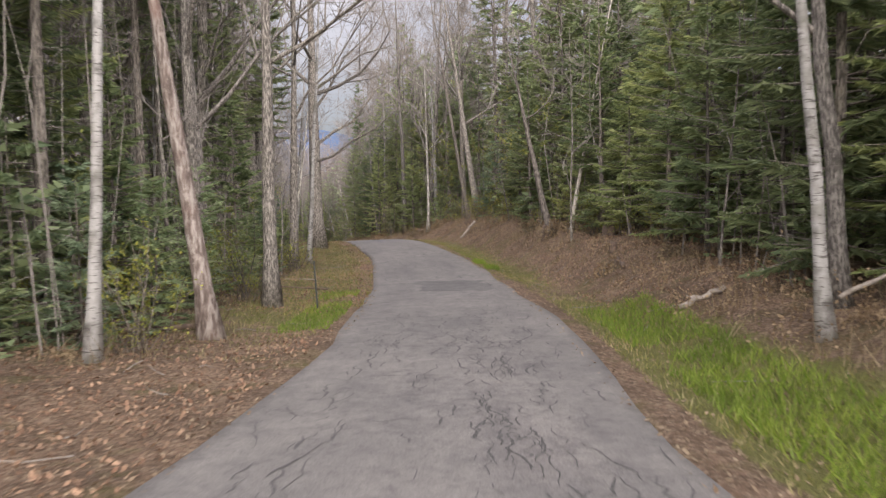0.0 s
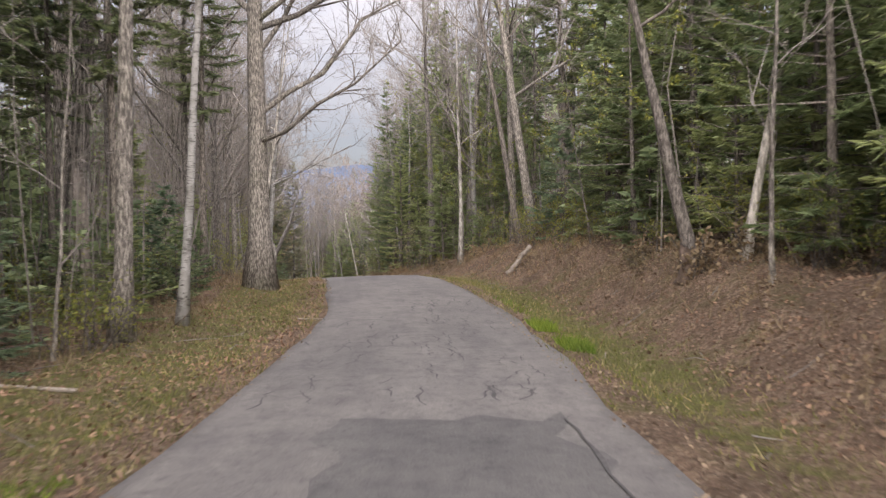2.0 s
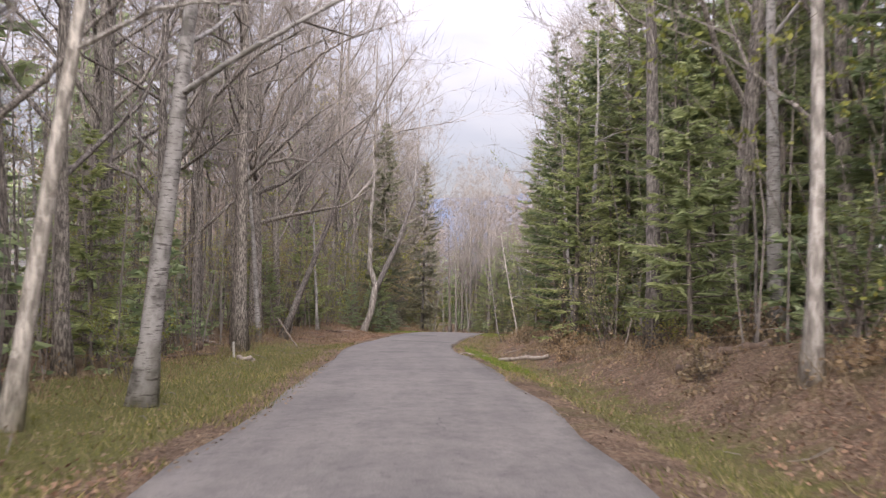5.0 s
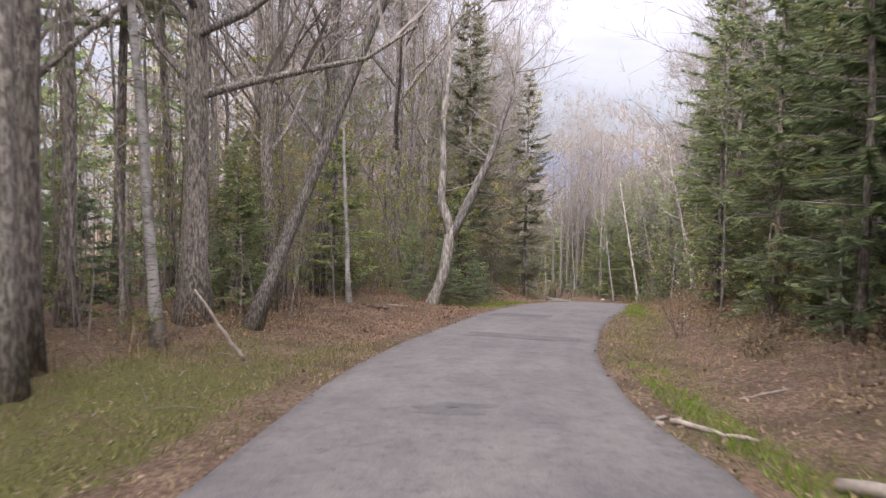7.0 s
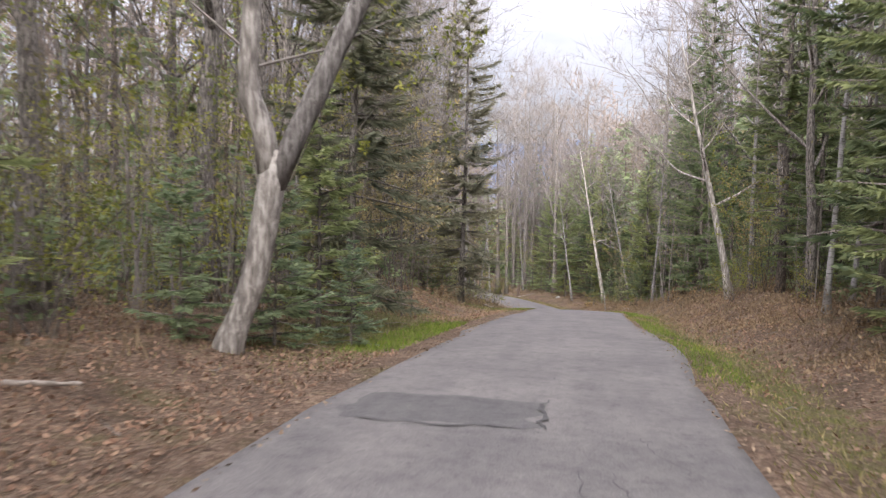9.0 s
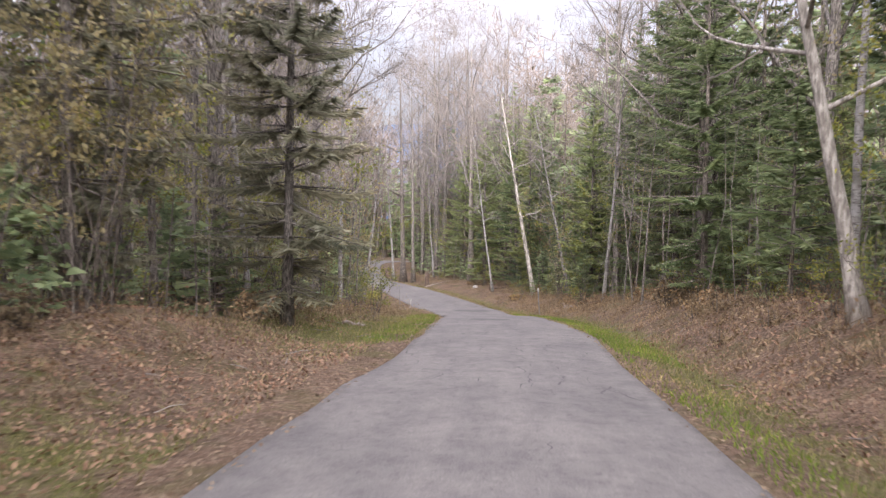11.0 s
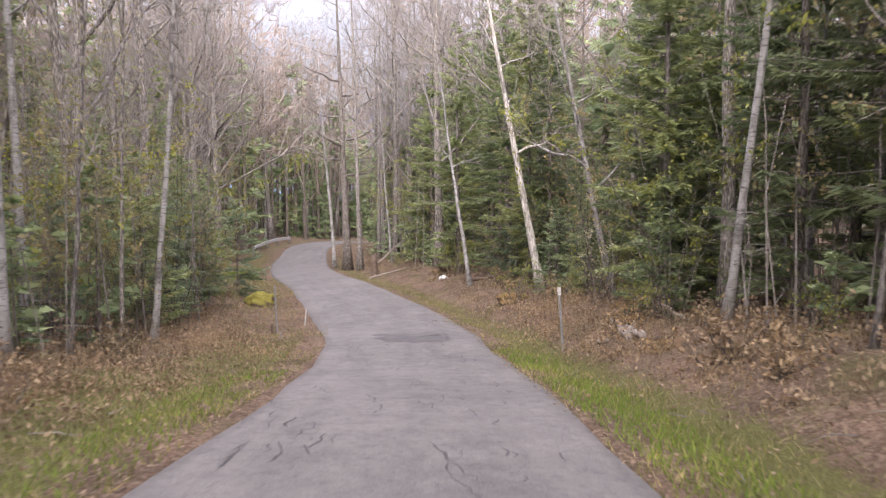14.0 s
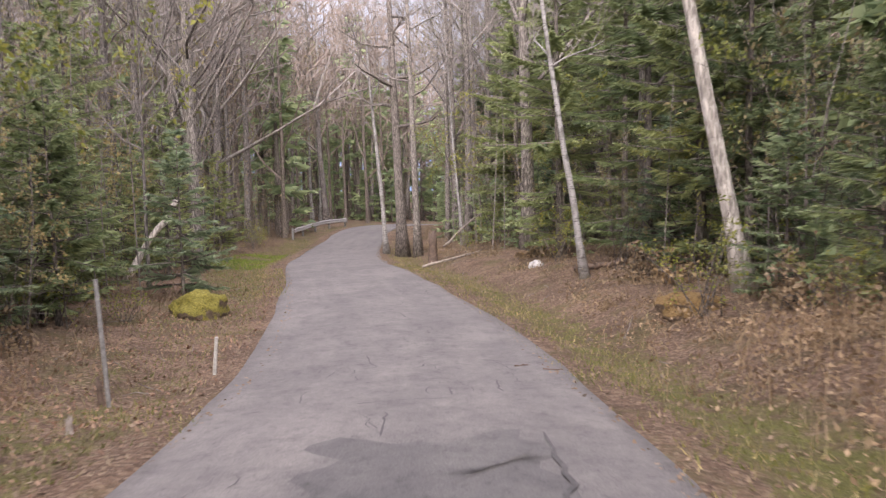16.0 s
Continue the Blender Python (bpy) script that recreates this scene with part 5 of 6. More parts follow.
# ---- the deeper wood, past counting ----
def deep_wood():
    rng = np.random.RandomState(9)
    low_con = [conifer(h=12.0, r=0.13, spread=2.3, seed=71 + i, bare=b, dense=0.36, step=0.80, needle=2.5, wood=False) for i, b in enumerate((0.1, 0.3, 0.04, 0.2))]
    low_fir = [conifer(h=h, r=0.05, spread=1.5, seed=91 + i, bare=0.02, dense=0.42, step=0.46, needle=1.5, droop=0.6, wood=False) for i, h in enumerate((3.0, 4.5, 2.2))]
    low_hard = [hardwood(h=15.0, r=0.12, seed=81 + i, limbs=9, twigs=1, fork=f, sides=5, up=0.8, coarse=True, spray=5, spray_width=0.065) for i, f in enumerate((0.25, 0.4, 0.3, 0.2))]
    far_hard = [hardwood(h=15.0, r=0.14, seed=86 + i, limbs=7, twigs=1, fork=f, sides=5, up=0.8, coarse=True, reach=0.42, spray=8, spray_width=0.10) for i, f in enumerate((0.25, 0.35))]
    grey, brown, green, twig, white = Shape(), Shape(), Shape(), Shape(), Shape()

    def plant(x, y, sort, scale):
        at, turn = (x, y, ground_at(x, y)), rng.uniform(0, 6.28)
        if sort == "hardwood":
            a, b, _ = far_hard[rng.randint(2)] if y > 195 else low_hard[rng.randint(4)]
            (white if rng.uniform() < 0.07 else grey).join(a, scale, turn, at)
            twig.join(b, scale, turn, at)
        else:
            a, b = low_con[rng.randint(4)] if sort == "spruce" else low_fir[rng.randint(3)]
            brown.join(a, scale, turn, at)
            green.join(b, scale, turn, at)

    for side, n in ((-1, 640), (1, 540)):
        for _ in range(n):
            s, d = rng.uniform(-15, 215), 12.0 + 36 * rng.uniform() ** 1.5
            x, y = place(s, side * d)
            u = rng.uniform()
            if side < 0 and 74 < s < 118 and rng.uniform() < 0.45:
                continue
            cut = (0.14, 0.26) if side < 0 and 76 < s < 150 else (0.34, 0.54) if side < 0 else (0.48, 0.66)
            plant(float(x), float(y), "spruce" if u < cut[0] else "fir" if u < cut[1] else "hardwood", rng.uniform(0.9, 1.5))
    for _ in range(620):
        side = -1 if rng.uniform() < 0.55 else 1
        x, y = place(rng.uniform(2, 172), side * (6.2 + 11 * rng.uniform() ** 1.4))
        plant(float(x), float(y), "fir", rng.uniform(0.35, 0.95))
    fx, fy = rng.uniform(-115, 20, 900), 168 + 112 * rng.uniform(size=900) ** 1.4
    off = along(fx, fy)[1]
    for x, y, d in zip(fx, fy, off):
        if abs(d) > 4.6:
            plant(float(x), float(y), "spruce" if rng.uniform() < 0.22 else "hardwood", rng.uniform(1.0, 1.65) * (0.5 if abs(x + 42 + 0.24 * (y - 200)) < 7 else 1.0))
    for x, y in zip(rng.uniform(-100, -5, 170), rng.uniform(186, 255, 170)):
        if abs(along(x, y)[1][0]) > 5:
            plant(float(x), float(y), "fir", rng.uniform(1.2, 2.2))
    # hazy new leaves high in the bare wood
    spots = []
    for side, s0, s1, d0, d1, n in ((-1, 70, 170, 5.5, 22, 420), (-1, 98, 135, 5.5, 16, 160), (-1, 170, 190, 4, 30, 140), (1, 165, 188, 4, 60, 380), (-1, 0, 70, 7, 24, 110), (1, 0, 90, 8, 24, 80), (1, 90, 165, 6, 22, 200)):
        x, y = place(rng.uniform(s0, s1, n), side * rng.uniform(d0, d1, n))
        c = np.stack([x, y, ground_z(x, y) + rng.uniform(1.5, 14.5, n)], 1)
        spots.append((c[:, None] + rng.normal(0, 1, (n, 90, 3)) * rng.uniform(0.4, 1.1, (n, 1, 1))).reshape(-1, 3))
    spots = np.concatenate(spots)
    haze = Shape()
    leaves(haze, spots, 0.065, rng)
    tagged(new("far_new_leaves", haze.mesh("far_new_leaves", BUD_PALE)), "hazy tan and yellow-green new leaves in the bare crowns", "woods", kind="stuff")
    # brown swelling buds that thicken the far crowns
    n = 900
    x, y = rng.uniform(-105, 8, n), 162 + 80 * rng.uniform(size=n) ** 1.3
    up = rng.uniform(2.5, 17, n)
    keep = (np.abs(along(x, y)[1]) > 5) & ((np.abs(x + 42 + 0.24 * (y - 200)) > 9) | (up < 6))
    x, y, up = x[keep], y[keep], up[keep]
    c = np.stack([x, y, ground_z(x, y) + up], 1)
    spots = (c[:, None] + rng.normal(0, 1, (len(c), 70, 3)) * rng.uniform(0.7, 1.5, (len(c), 1, 1))).reshape(-1, 3)
    haze = Shape()
    leaves(haze, spots, 0.10, rng)
    tagged(new("far_bud_haze", haze.mesh("far_bud_haze", FAR_BUD)), "brown and tan haze of buds in the far bare crowns", "woods", kind="stuff")
    for nm, sh, mat, label in (("far_hardwood_trunks", grey, BARK_FAR, "grey-brown trunks and limbs of the deeper bare wood"), ("far_conifer_trunks", brown, BARK_BROWN, "brown conifer trunks of the deeper wood"),
                               ("far_birch_trunks", white, BARK_BIRCH, "white birch trunks in the deeper wood"),
                               ("far_conifer_boughs", green, NEEDLE_BLUE, "grey-green boughs of the deeper wood"), ("far_twigs", twig, FAR_TWIG, "fine bare twigs of the deeper wood")):
        tagged(new(nm, sh.mesh(nm, mat)), label, "woods", kind="stuff")


def undergrowth():
    """Thin stems, brushwood and budding leaves that fill the wood between the trunks."""
    rng = np.random.RandomState(19)
    stems, buds, brush = Shape(), [], Shape()
    for _ in range(2600):
        side = -1 if rng.uniform() < 0.75 else 1
        d = 5.6 + 22 * rng.uniform() ** 1.5
        x, y = (float(v) for v in place(rng.uniform(-4, 180), side * d))
        if side < 0 and 96 < y < 160 and rng.uniform() < 0.55:
            continue
        z, h = ground_at(x, y), rng.uniform(1.8, 8.0)
        b, l = rng.normal(0, 0.05, 2) * h, rng.normal(0, 0.05, 2) * h
        r = rng.uniform(0.008, 0.028)
        p = np.array([(x, y, z - 0.1), (x + b[0], y + b[1], z + h * 0.5), (x + b[0] + l[0], y + b[1] + l[1], z + h)])
        tube(stems, p, [r, r * 0.7, 0.004], 3, False)
        f = rng.uniform(0.08, 1.0, 16)[:, None]
        q = p[0] + (p[2] - p[0]) * f + (p[1] - (p[0] + p[2]) / 2) * (1 - np.abs(2 * f - 1))
        blades(stems, q, q + rng.normal(0, 1, (16, 3)) * np.array([0.45, 0.45, 0.13]) * (1.1 - 0.5 * f), 0.012, rng)
        for _ in range(rng.randint(1, 4)):
            f = rng.uniform(0.25, 1.0)
            q = p[0] + (p[2] - p[0]) * f + (p[1] - (p[0] + p[2]) / 2) * (1 - abs(2 * f - 1))
            e = q + unit(rng.normal(size=3) + np.array([0, 0, 0.5])) * rng.uniform(0.3, 1.1)
            tube(stems, [q, e], [0.006, 0.002], 3, False)
            if rng.uniform() < 0.36:
                buds += [q + (e - q) * g for g in rng.uniform(0.2, 1.1, 7)]
    buds = np.array(buds)
    buds += rng.normal(0, 0.09, buds.shape)
    lv = Shape()
    leaves(lv, buds, 0.035, rng)
    n = 36000
    side = rng.choice([-1, 1], n)
    d = 4.3 + 9 * rng.uniform(size=n) ** 1.5
    x, y = place(rng.uniform(-4, 176, n), side * d)
    keep = waves(0.7 * x + 9, 0.7 * y) > -0.25
    x, y = x[keep], y[keep]
    base = np.stack([x, y, ground_z(x, y) - 0.03], 1)
    ln = rng.uniform(0.12, 0.75, len(x)) * (0.6 + 0.5 * waves(x, y))
    ln = np.abs(ln) + 0.12
    tip = base + np.stack([rng.normal(0, 0.5, len(x)) * ln, rng.normal(0, 0.5, len(x)) * ln, ln], 1)
    blades(brush, base, tip, 0.016, rng)
    tagged(new("thin_stems", stems.mesh("thin_stems", TWIG)), "crowd of thin bare stems between the trunks", "undergrowth", kind="stuff")
    tagged(new("budding_leaves", lv.mesh("budding_leaves", BUD)), "small new yellow-green leaves in the undergrowth", "undergrowth", kind="stuff")
    tagged(new("brushwood", brush.mesh("brushwood", DEAD)), "dry brown brush and dead ferns on the forest floor", "undergrowth", kind="stuff")


deep_wood()
undergrowth()


# ---- ground cover ----
def ground_cover():
    rng = np.random.RandomState(15)
    n = 60000
    s = rng.uniform(-6, 165, n)
    side = rng.choice([-1, 1], n)
    off = np.abs(rng.normal(0, 1.0, n)) * 1.1
    off = np.where(rng.uniform(size=n) < 0.6, rng.uniform(0, 8, n), off)
    x, y = place(s, side * (HALF - 0.12 + off))
    z = np.maximum(ground_z(x, y), np.where(off < 0.15, glide(FALL[:, 0], FALL[:, 1], s) + 0.012, -99)) + 0.012
    sh = Shape()
    a = rng.uniform(0, 6.28, n)
    sz = rng.uniform(0.014, 0.034, n)[:, None]
    t1 = np.stack([np.cos(a), np.sin(a), rng.normal(0, 0.35, n)], 1)
    t2 = np.stack([-np.sin(a), np.cos(a), rng.normal(0, 0.35, n)], 1)
    p = np.stack([x, y, z], 1)
    sh.add(np.stack([p - t1 * sz, p + t2 * sz * 0.55, p + t1 * sz, p - t2 * sz * 0.55], 1).reshape(-1, 3), np.arange(4 * n).reshape(n, 4))
    tagged(new("fallen_leaves", sh.mesh("fallen_leaves", LEAF_DRY)), "brown and tan fallen leaves along the road", "leaf litter", kind="stuff")
    me = bpy.data.objects["ground"].data
    share = np.empty(len(me.vertices), np.float32)
    me.attributes["grass"].data.foreach_get("value", share)
    co = np.empty(len(me.vertices) * 3)
    me.vertices.foreach_get("co", co)
    co = co.reshape(-1, 3)
    for nm, mat, label, pick, count, hh in (("verge_grass", GRASS, "short green spring grass on the verges", 0.35, 62000, 0.07), ("dry_grass", GRASS_DRY, "straw-coloured dry grass on the verges", 0.15, 34000, 0.10)):
        idx = np.where((share > pick) & (co[:, 1] > -6) & (co[:, 1] < 170))[0]
        k = idx[rng.choice(len(idx), count, p=share[idx] / share[idx].sum())]
        bx, by = co[k, 0] + rng.uniform(-0.2, 0.2, count), co[k, 1] + rng.uniform(-0.25, 0.25, count)
        base = np.stack([bx, by, ground_z(bx, by) - 0.01], 1)
        ln = hh * rng.uniform(0.4, 1.4, count)
        tip = base + np.stack([rng.normal(0, 0.45, count) * ln, rng.normal(0, 0.45, count) * ln, ln], 1)
        g = Shape()
        blades(g, base, tip, 0.014, rng)
        tagged(new(nm, g.mesh(nm, mat)), label, "grass", kind="stuff")
    # olive grass hugging the asphalt: side, stretch, reach from the middle of the road, count
    g, h = Shape(), Shape()
    for side, s0, s1, d0, d1, n in ((1, 97, 150, 1.85, 3.3, 15000), (-1, 103, 132, 1.85, 3.4, 9000), (-1, 142, 150, 1.9, 3.0, 1500), (1, 24, 48, 1.85, 3.2, 6000), (-1, 16, 48, 1.9, 3.6, 9000), (1, 56, 90, 1.9, 2.8, 5000), (-1, 50, 72, 1.9, 3.2, 5000)):
        x, y = place(rng.uniform(s0, s1, n), side * (d0 + (d1 - d0) * rng.uniform(size=n) ** 1.2))
        keep = waves(1.1 * x + 2, 1.1 * y + 7) > rng.uniform(-0.7, 0.35, n)
        x, y = x[keep], y[keep]
        base = np.stack([x, y, ground_z(x, y) - 0.01], 1)
        ln = 0.07 * rng.uniform(0.4, 1.4, len(x))
        tip = base + np.stack([rng.normal(0, 0.5, len(x)) * ln, rng.normal(0, 0.5, len(x)) * ln, ln], 1)
        dry = rng.uniform(size=len(x)) < 0.3
        blades(g, base[~dry], tip[~dry], 0.015, rng)
        blades(h, base[dry], tip[dry], 0.015, rng)
    tagged(new("edge_grass", g.mesh("edge_grass", GRASS)), "olive green grass growing up to the asphalt edge", "grass", kind="stuff")
    tagged(new("edge_straw", h.mesh("edge_straw", GRASS_DRY)), "straw-coloured blades in the roadside grass", "grass", kind="stuff")
    # russet leaf drifts: side, stretch, reach from the middle of the road, count
    g = Shape()
    for side, s0, s1, d0, d1, n in ((-1, -4, 14, 2.0, 7, 9000), (-1, 17, 48, 1.9, 5.5, 9000), (1, 14, 52, 3.3, 8, 17000), (-1, 71, 84, 2.2, 7, 11000), (-1, 92, 103, 2.4, 7, 7000), (1, 84, 108, 3.0, 7, 10000), (1, 52, 84, 2.6, 6.5, 4000), (-1, 122, 150, 2.2, 6, 7000)):
        x, y = place(rng.uniform(s0, s1, n), side * rng.uniform(d0, d1, n))
        z = ground_z(x, y) + 0.015 + np.abs(rng.normal(0, 0.02, n))
        a, sz = rng.uniform(0, 6.28, n), rng.uniform(0.015, 0.035, n)[:, None]
        t1 = np.stack([np.cos(a), np.sin(a), rng.normal(0, 0.5, n)], 1)
        t2 = np.stack([-np.sin(a), np.cos(a), rng.normal(0, 0.5, n)], 1)
        p = np.stack([x, y, z], 1)
        g.add(np.stack([p - t1 * sz, p + t2 * sz * 0.55, p + t1 * sz, p - t2 * sz * 0.55], 1).reshape(-1, 3), np.arange(4 * n).reshape(n, 4))
    tagged(new("russet_leaf_drifts", g.mesh("russet_leaf_drifts", LEAF_RED)), "drifts of russet fallen leaves on banks and verges", "leaf litter", kind="stuff")
    # strips of lush grass
    g = Shape()
    for side, s0, s1, d0, d1, n, hh in ((1, -3, 17, 2.75, 4.1, 11000, 0.16), (1, 27.9, 28.9, 2.15, 2.6, 800, 0.15), (1, 30.1, 31.2, 2.1, 2.5, 800, 0.15), (1, 33, 36, 2.2, 2.6, 300, 0.07), (1, 101, 127, 1.98, 3.1, 7500, 0.10), (-1, 103, 124, 1.98, 3.0, 4000, 0.08), (1, 83, 98, 1.98, 2.7, 2600, 0.08), (-1, 14, 22, 2.2, 3.2, 3500, 0.10), (-1, 84, 92, 2.3, 3.3, 3000, 0.1), (-1, 151, 161, 2.6, 4.8, 5000, 0.12), (1, 58, 70, 2.2, 2.9, 2500, 0.1)):
        dd = rng.uniform(d0, d1, n)
        x, y = place(rng.uniform(s0, s1, n), side * dd)
        keep = waves(1.3 * x + 4, 1.3 * y) > -0.45
        x, y = x[keep], y[keep]
        base = np.stack([x, y, ground_z(x, y) - 0.01], 1)
        ln = hh * rng.uniform(0.4, 1.4, len(x))
        blades(g, base, base + np.stack([rng.normal(0, 0.45, len(x)) * ln, rng.normal(0, 0.45, len(x)) * ln, ln], 1), 0.016, rng)
    tagged(new("lush_grass", g.mesh("lush_grass", GRASS_LUSH)), "lush bright green grass strips beside the road", "grass", kind="stuff")
    # dry fern and bramble heaps along the banks
    g = Shape()
    for side, s0, s1, d0, d1, clumps in ((1, 10, 52, 4.2, 7.5, 170), (1, 84, 140, 3.6, 7.2, 330), (-1, 92, 135, 3.8, 7.5, 130), (-1, 114, 131, 3.4, 6.5, 130), (1, 124, 133, 3.6, 6.0, 60), (1, 52, 84, 3.8, 7, 90), (-1, 10, 92, 5.0, 9, 150), (1, 135, 165, 4, 7, 60)):
        x, y = place(rng.uniform(s0, s1, clumps), side * rng.uniform(d0, d1, clumps))
        c = np.stack([x, y, ground_z(x, y)], 1)
        w = 0.13 + 0.6 * rng.uniform(size=clumps) ** 1.7
        n = 60
        p = c[:, None] + rng.normal(0, 1, (clumps, n, 3)) * (w[:, None, None] * np.array([1.0, 1.0, 0]))
        p = p.reshape(-1, 3)
        p[:, 2] = ground_z(p[:, 0], p[:, 1]) + np.abs(rng.normal(0, 1, len(p))) * np.repeat(w, n) * 0.5
        leaves(g, p, 0.036, rng)
        q = p[::5]
        r = q.copy()
        r[:, 2] = ground_z(q[:, 0], q[:, 1]) - 0.02
        r[:, :2] += rng.normal(0, 0.12, (len(q), 2))
        blades(g, r, q + np.array([0, 0, 0.12]), 0.014, rng)
    tagged(new("dry_fern_heaps", g.mesh("dry_fern_heaps", DEAD)), "heaps of dry brown fern and bramble on the banks", "undergrowth", kind="stuff")
    # twigs and sticks lying about
    g = Shape()
    for _ in range(520):
        side = rng.choice([-1, 1])
        x, y = (float(v) for v in place(rng.uniform(-4, 165), side * (HALF + 0.7 + abs(rng.normal(0, 2.6)))))
        a, ln = rng.uniform(0, 6.28), 0.12 + 0.7 * rng.uniform() ** 2.5
        q = np.array([(x + math.cos(a) * f * ln, y + math.sin(a) * f * ln) for f in (0, 0.5, 1)])
        z = ground_z(q[:, 0], q[:, 1]) + 0.015 + np.array([0, rng.uniform(0, 0.06), rng.uniform(0, 0.1)])
        tube(g, np.c_[q, z], [0.008, 0.007, 0.003], 3, False)
    tagged(new("fallen_twigs", g.mesh("fallen_twigs", TWIG)), "grey broken twigs scattered on the litter", "twigs", kind="stuff")


ground_cover()


# ---- logs, stumps, rocks, stakes and the guard rail ----
def log(name, label, a, b, r0, r1, mat, seed, knots=3, category="log"):
    """A fallen or leaning log from a to b."""
    rng = np.random.RandomState(seed)
    a, b = np.array(a, float), np.array(b, float)
    k = np.linspace(0, 1, 9)[:, None]
    mid = (a + b) / 2
    line = a + (b - a) * k + np.concatenate([np.zeros((1, 3)), rng.normal(0, r0 * 0.35, (7, 3)), np.zeros((1, 3))]) - mid
    sh = Shape()
    tube(sh, line, np.linspace(r0, r1, 9) * rng.uniform(0.85, 1.15, 9), 9)
    for _ in range(knots):
        f = rng.randint(1, 8)
        w = unit(rng.normal(size=3) + np.array([0, 0, 0.5]))
        tube(sh, [line[f], line[f] + w * rng.uniform(1.5, 4) * r0], [r1 * 0.5, r1 * 0.15], 5)
    ob = tagged(new(name, sh.mesh(name, mat, True)), label, category)
    ob.location = mid
    return ob


def on(x, y, up=0.0):
    return (x, y, ground_at(x, y) + up)


log("leaning_log", "bleached log leaning against the leafy bank", on(0.95, 42.3, 0.03), (1.72, 42.26, ground_at(0.95, 42.3) + 0.93), 0.078, 0.07, WOOD_PALE, 1, 1)
log("fallen_log", "mossy brown log on the bank", on(-2.4, 55.6, 0.10), on(-0.9, 55.8, 0.12), 0.10, 0.07, WOOD_DARK, 2)
log("fallen_log", "weathered log lying beside the road", on(-7.1, 63.97, 0.05), on(-5.57, 62.98, 0.07), 0.06, 0.045, WOOD_PALE, 3)
log("fallen_log", "pale log in the leaf litter", on(-18.4, 77.5, 0.06), on(-17.5, 77.3, 0.08), 0.045, 0.035, WOOD_DARK, 4, 5)
log("fallen_log", "short white birch log on the verge", on(-21.5, 107.15, 0.04), on(-21.12, 107.75, 0.04), 0.05, 0.035, WOOD_PALE, 5, 1)
log("fallen_branch", "thick bleached branch fallen on the bank", on(-17.5, 129.5, 0.10), on(-17.19, 127.0, 0.06), 0.085, 0.06, WOOD_PALE, 6, 2)
log("fallen_branch", "thick pale dead branch on the brown bank", on(-17.23, 128.1, 0.08), on(-16.92, 126.65, 0.06), 0.09, 0.07, WOOD_PALE, 7, 3)
log("fallen_branch", "grey dead branch on the bank", on(-16.6, 129.3, 0.3), on(-16.0, 128.0, 0.05), 0.05, 0.03, WOOD_PALE, 8, 2)
log("leaning_log", "mossy dead trunk leaning among firs", on(-35.8, 142.5, 0.0), (-34.6, 143.4, ground_at(-34.6, 143.4) + 2.3), 0.10, 0.07, BARK_PALE, 9)
log("leaning_log", "long grey pole leaning in the wood", on(-32.3, 160.0, 0.1), (-30.5, 160.4, ground_at(-32.3, 160.0) + 1.75), 0.06, 0.04, WOOD_PALE, 10)
log("leaning_log", "thin pale dead stem leaning over the verge", on(-15.0, 67.4, 0.0), (-15.6, 66.95, ground_at(-15.6, 66.95) + 1.0), 0.03, 0.022, WOOD_PALE, 11, 0)
log("fallen_log", "dark fallen log at the wood's edge", on(-4.2, 14.4, 0.05), on(-7.5, 12.6, 0.10), 0.05, 0.04, WOOD_DARK, 12)
log("fallen_log", "pale fallen pole beside the verge", on(-4.0, 25.0, 0.05), on(-6.6, 25.4, 0.05), 0.025, 0.017, WOOD_PALE, 13)
log("fallen_log", "dark thin log on the mossy verge", on(-3.3, 22.6, 0.04), on(-6.2, 22.9, 0.05), 0.022, 0.015, WOOD_DARK, 14)
log("fallen_log", "log lying at the foot of the trees", on(-14.4, 57.2, 0.06), on(-13.9, 60.2, 0.08), 0.05, 0.035, WOOD_DARK, 15)
log("fallen_log", "thick dark log lying in dry brush", on(-15.8, 62.46, 0.10), on(-17.24, 64.75, 0.12), 0.12, 0.10, WOOD_DARK, 16)
log("fallen_log", "pale broken log propped on brush", on(-18.04, 65.34, 0.24), on(-17.14, 65.52, 0.05), 0.08, 0.05, WOOD_PALE, 40, 1)
log("fallen_log", "short pale cut log in the litter", on(-12.75, 59.4, 0.06), on(-12.3, 59.35, 0.06), 0.075, 0.065, WOOD_PALE, 41, 0)
log("fallen_branch", "thin pale branch across the grassy verge", on(-8.5, 65.5, 0.04), on(-7.68, 65.31, 0.05), 0.03, 0.02, WOOD_PALE, 42, 2)
log("fallen_log", "dark rotten log half sunk in the leafy bank", on(-6.58, 68.22, 0.04), on(-5.63, 68.38, 0.05), 0.05, 0.04, WOOD_DARK, 43, 2)
log("fallen_log", "pale log in the shade under conifers", on(-13.2, 121.2, 0.06), on(-12.5, 121.4, 0.08), 0.07, 0.06, WOOD_PALE, 44, 2)
log("fallen_branch", "pale broken branch beside a marker stake", on(-18.03, 128.08, 0.05), on(-17.61, 127.43, 0.05), 0.05, 0.035, WOOD_PALE, 45, 1)

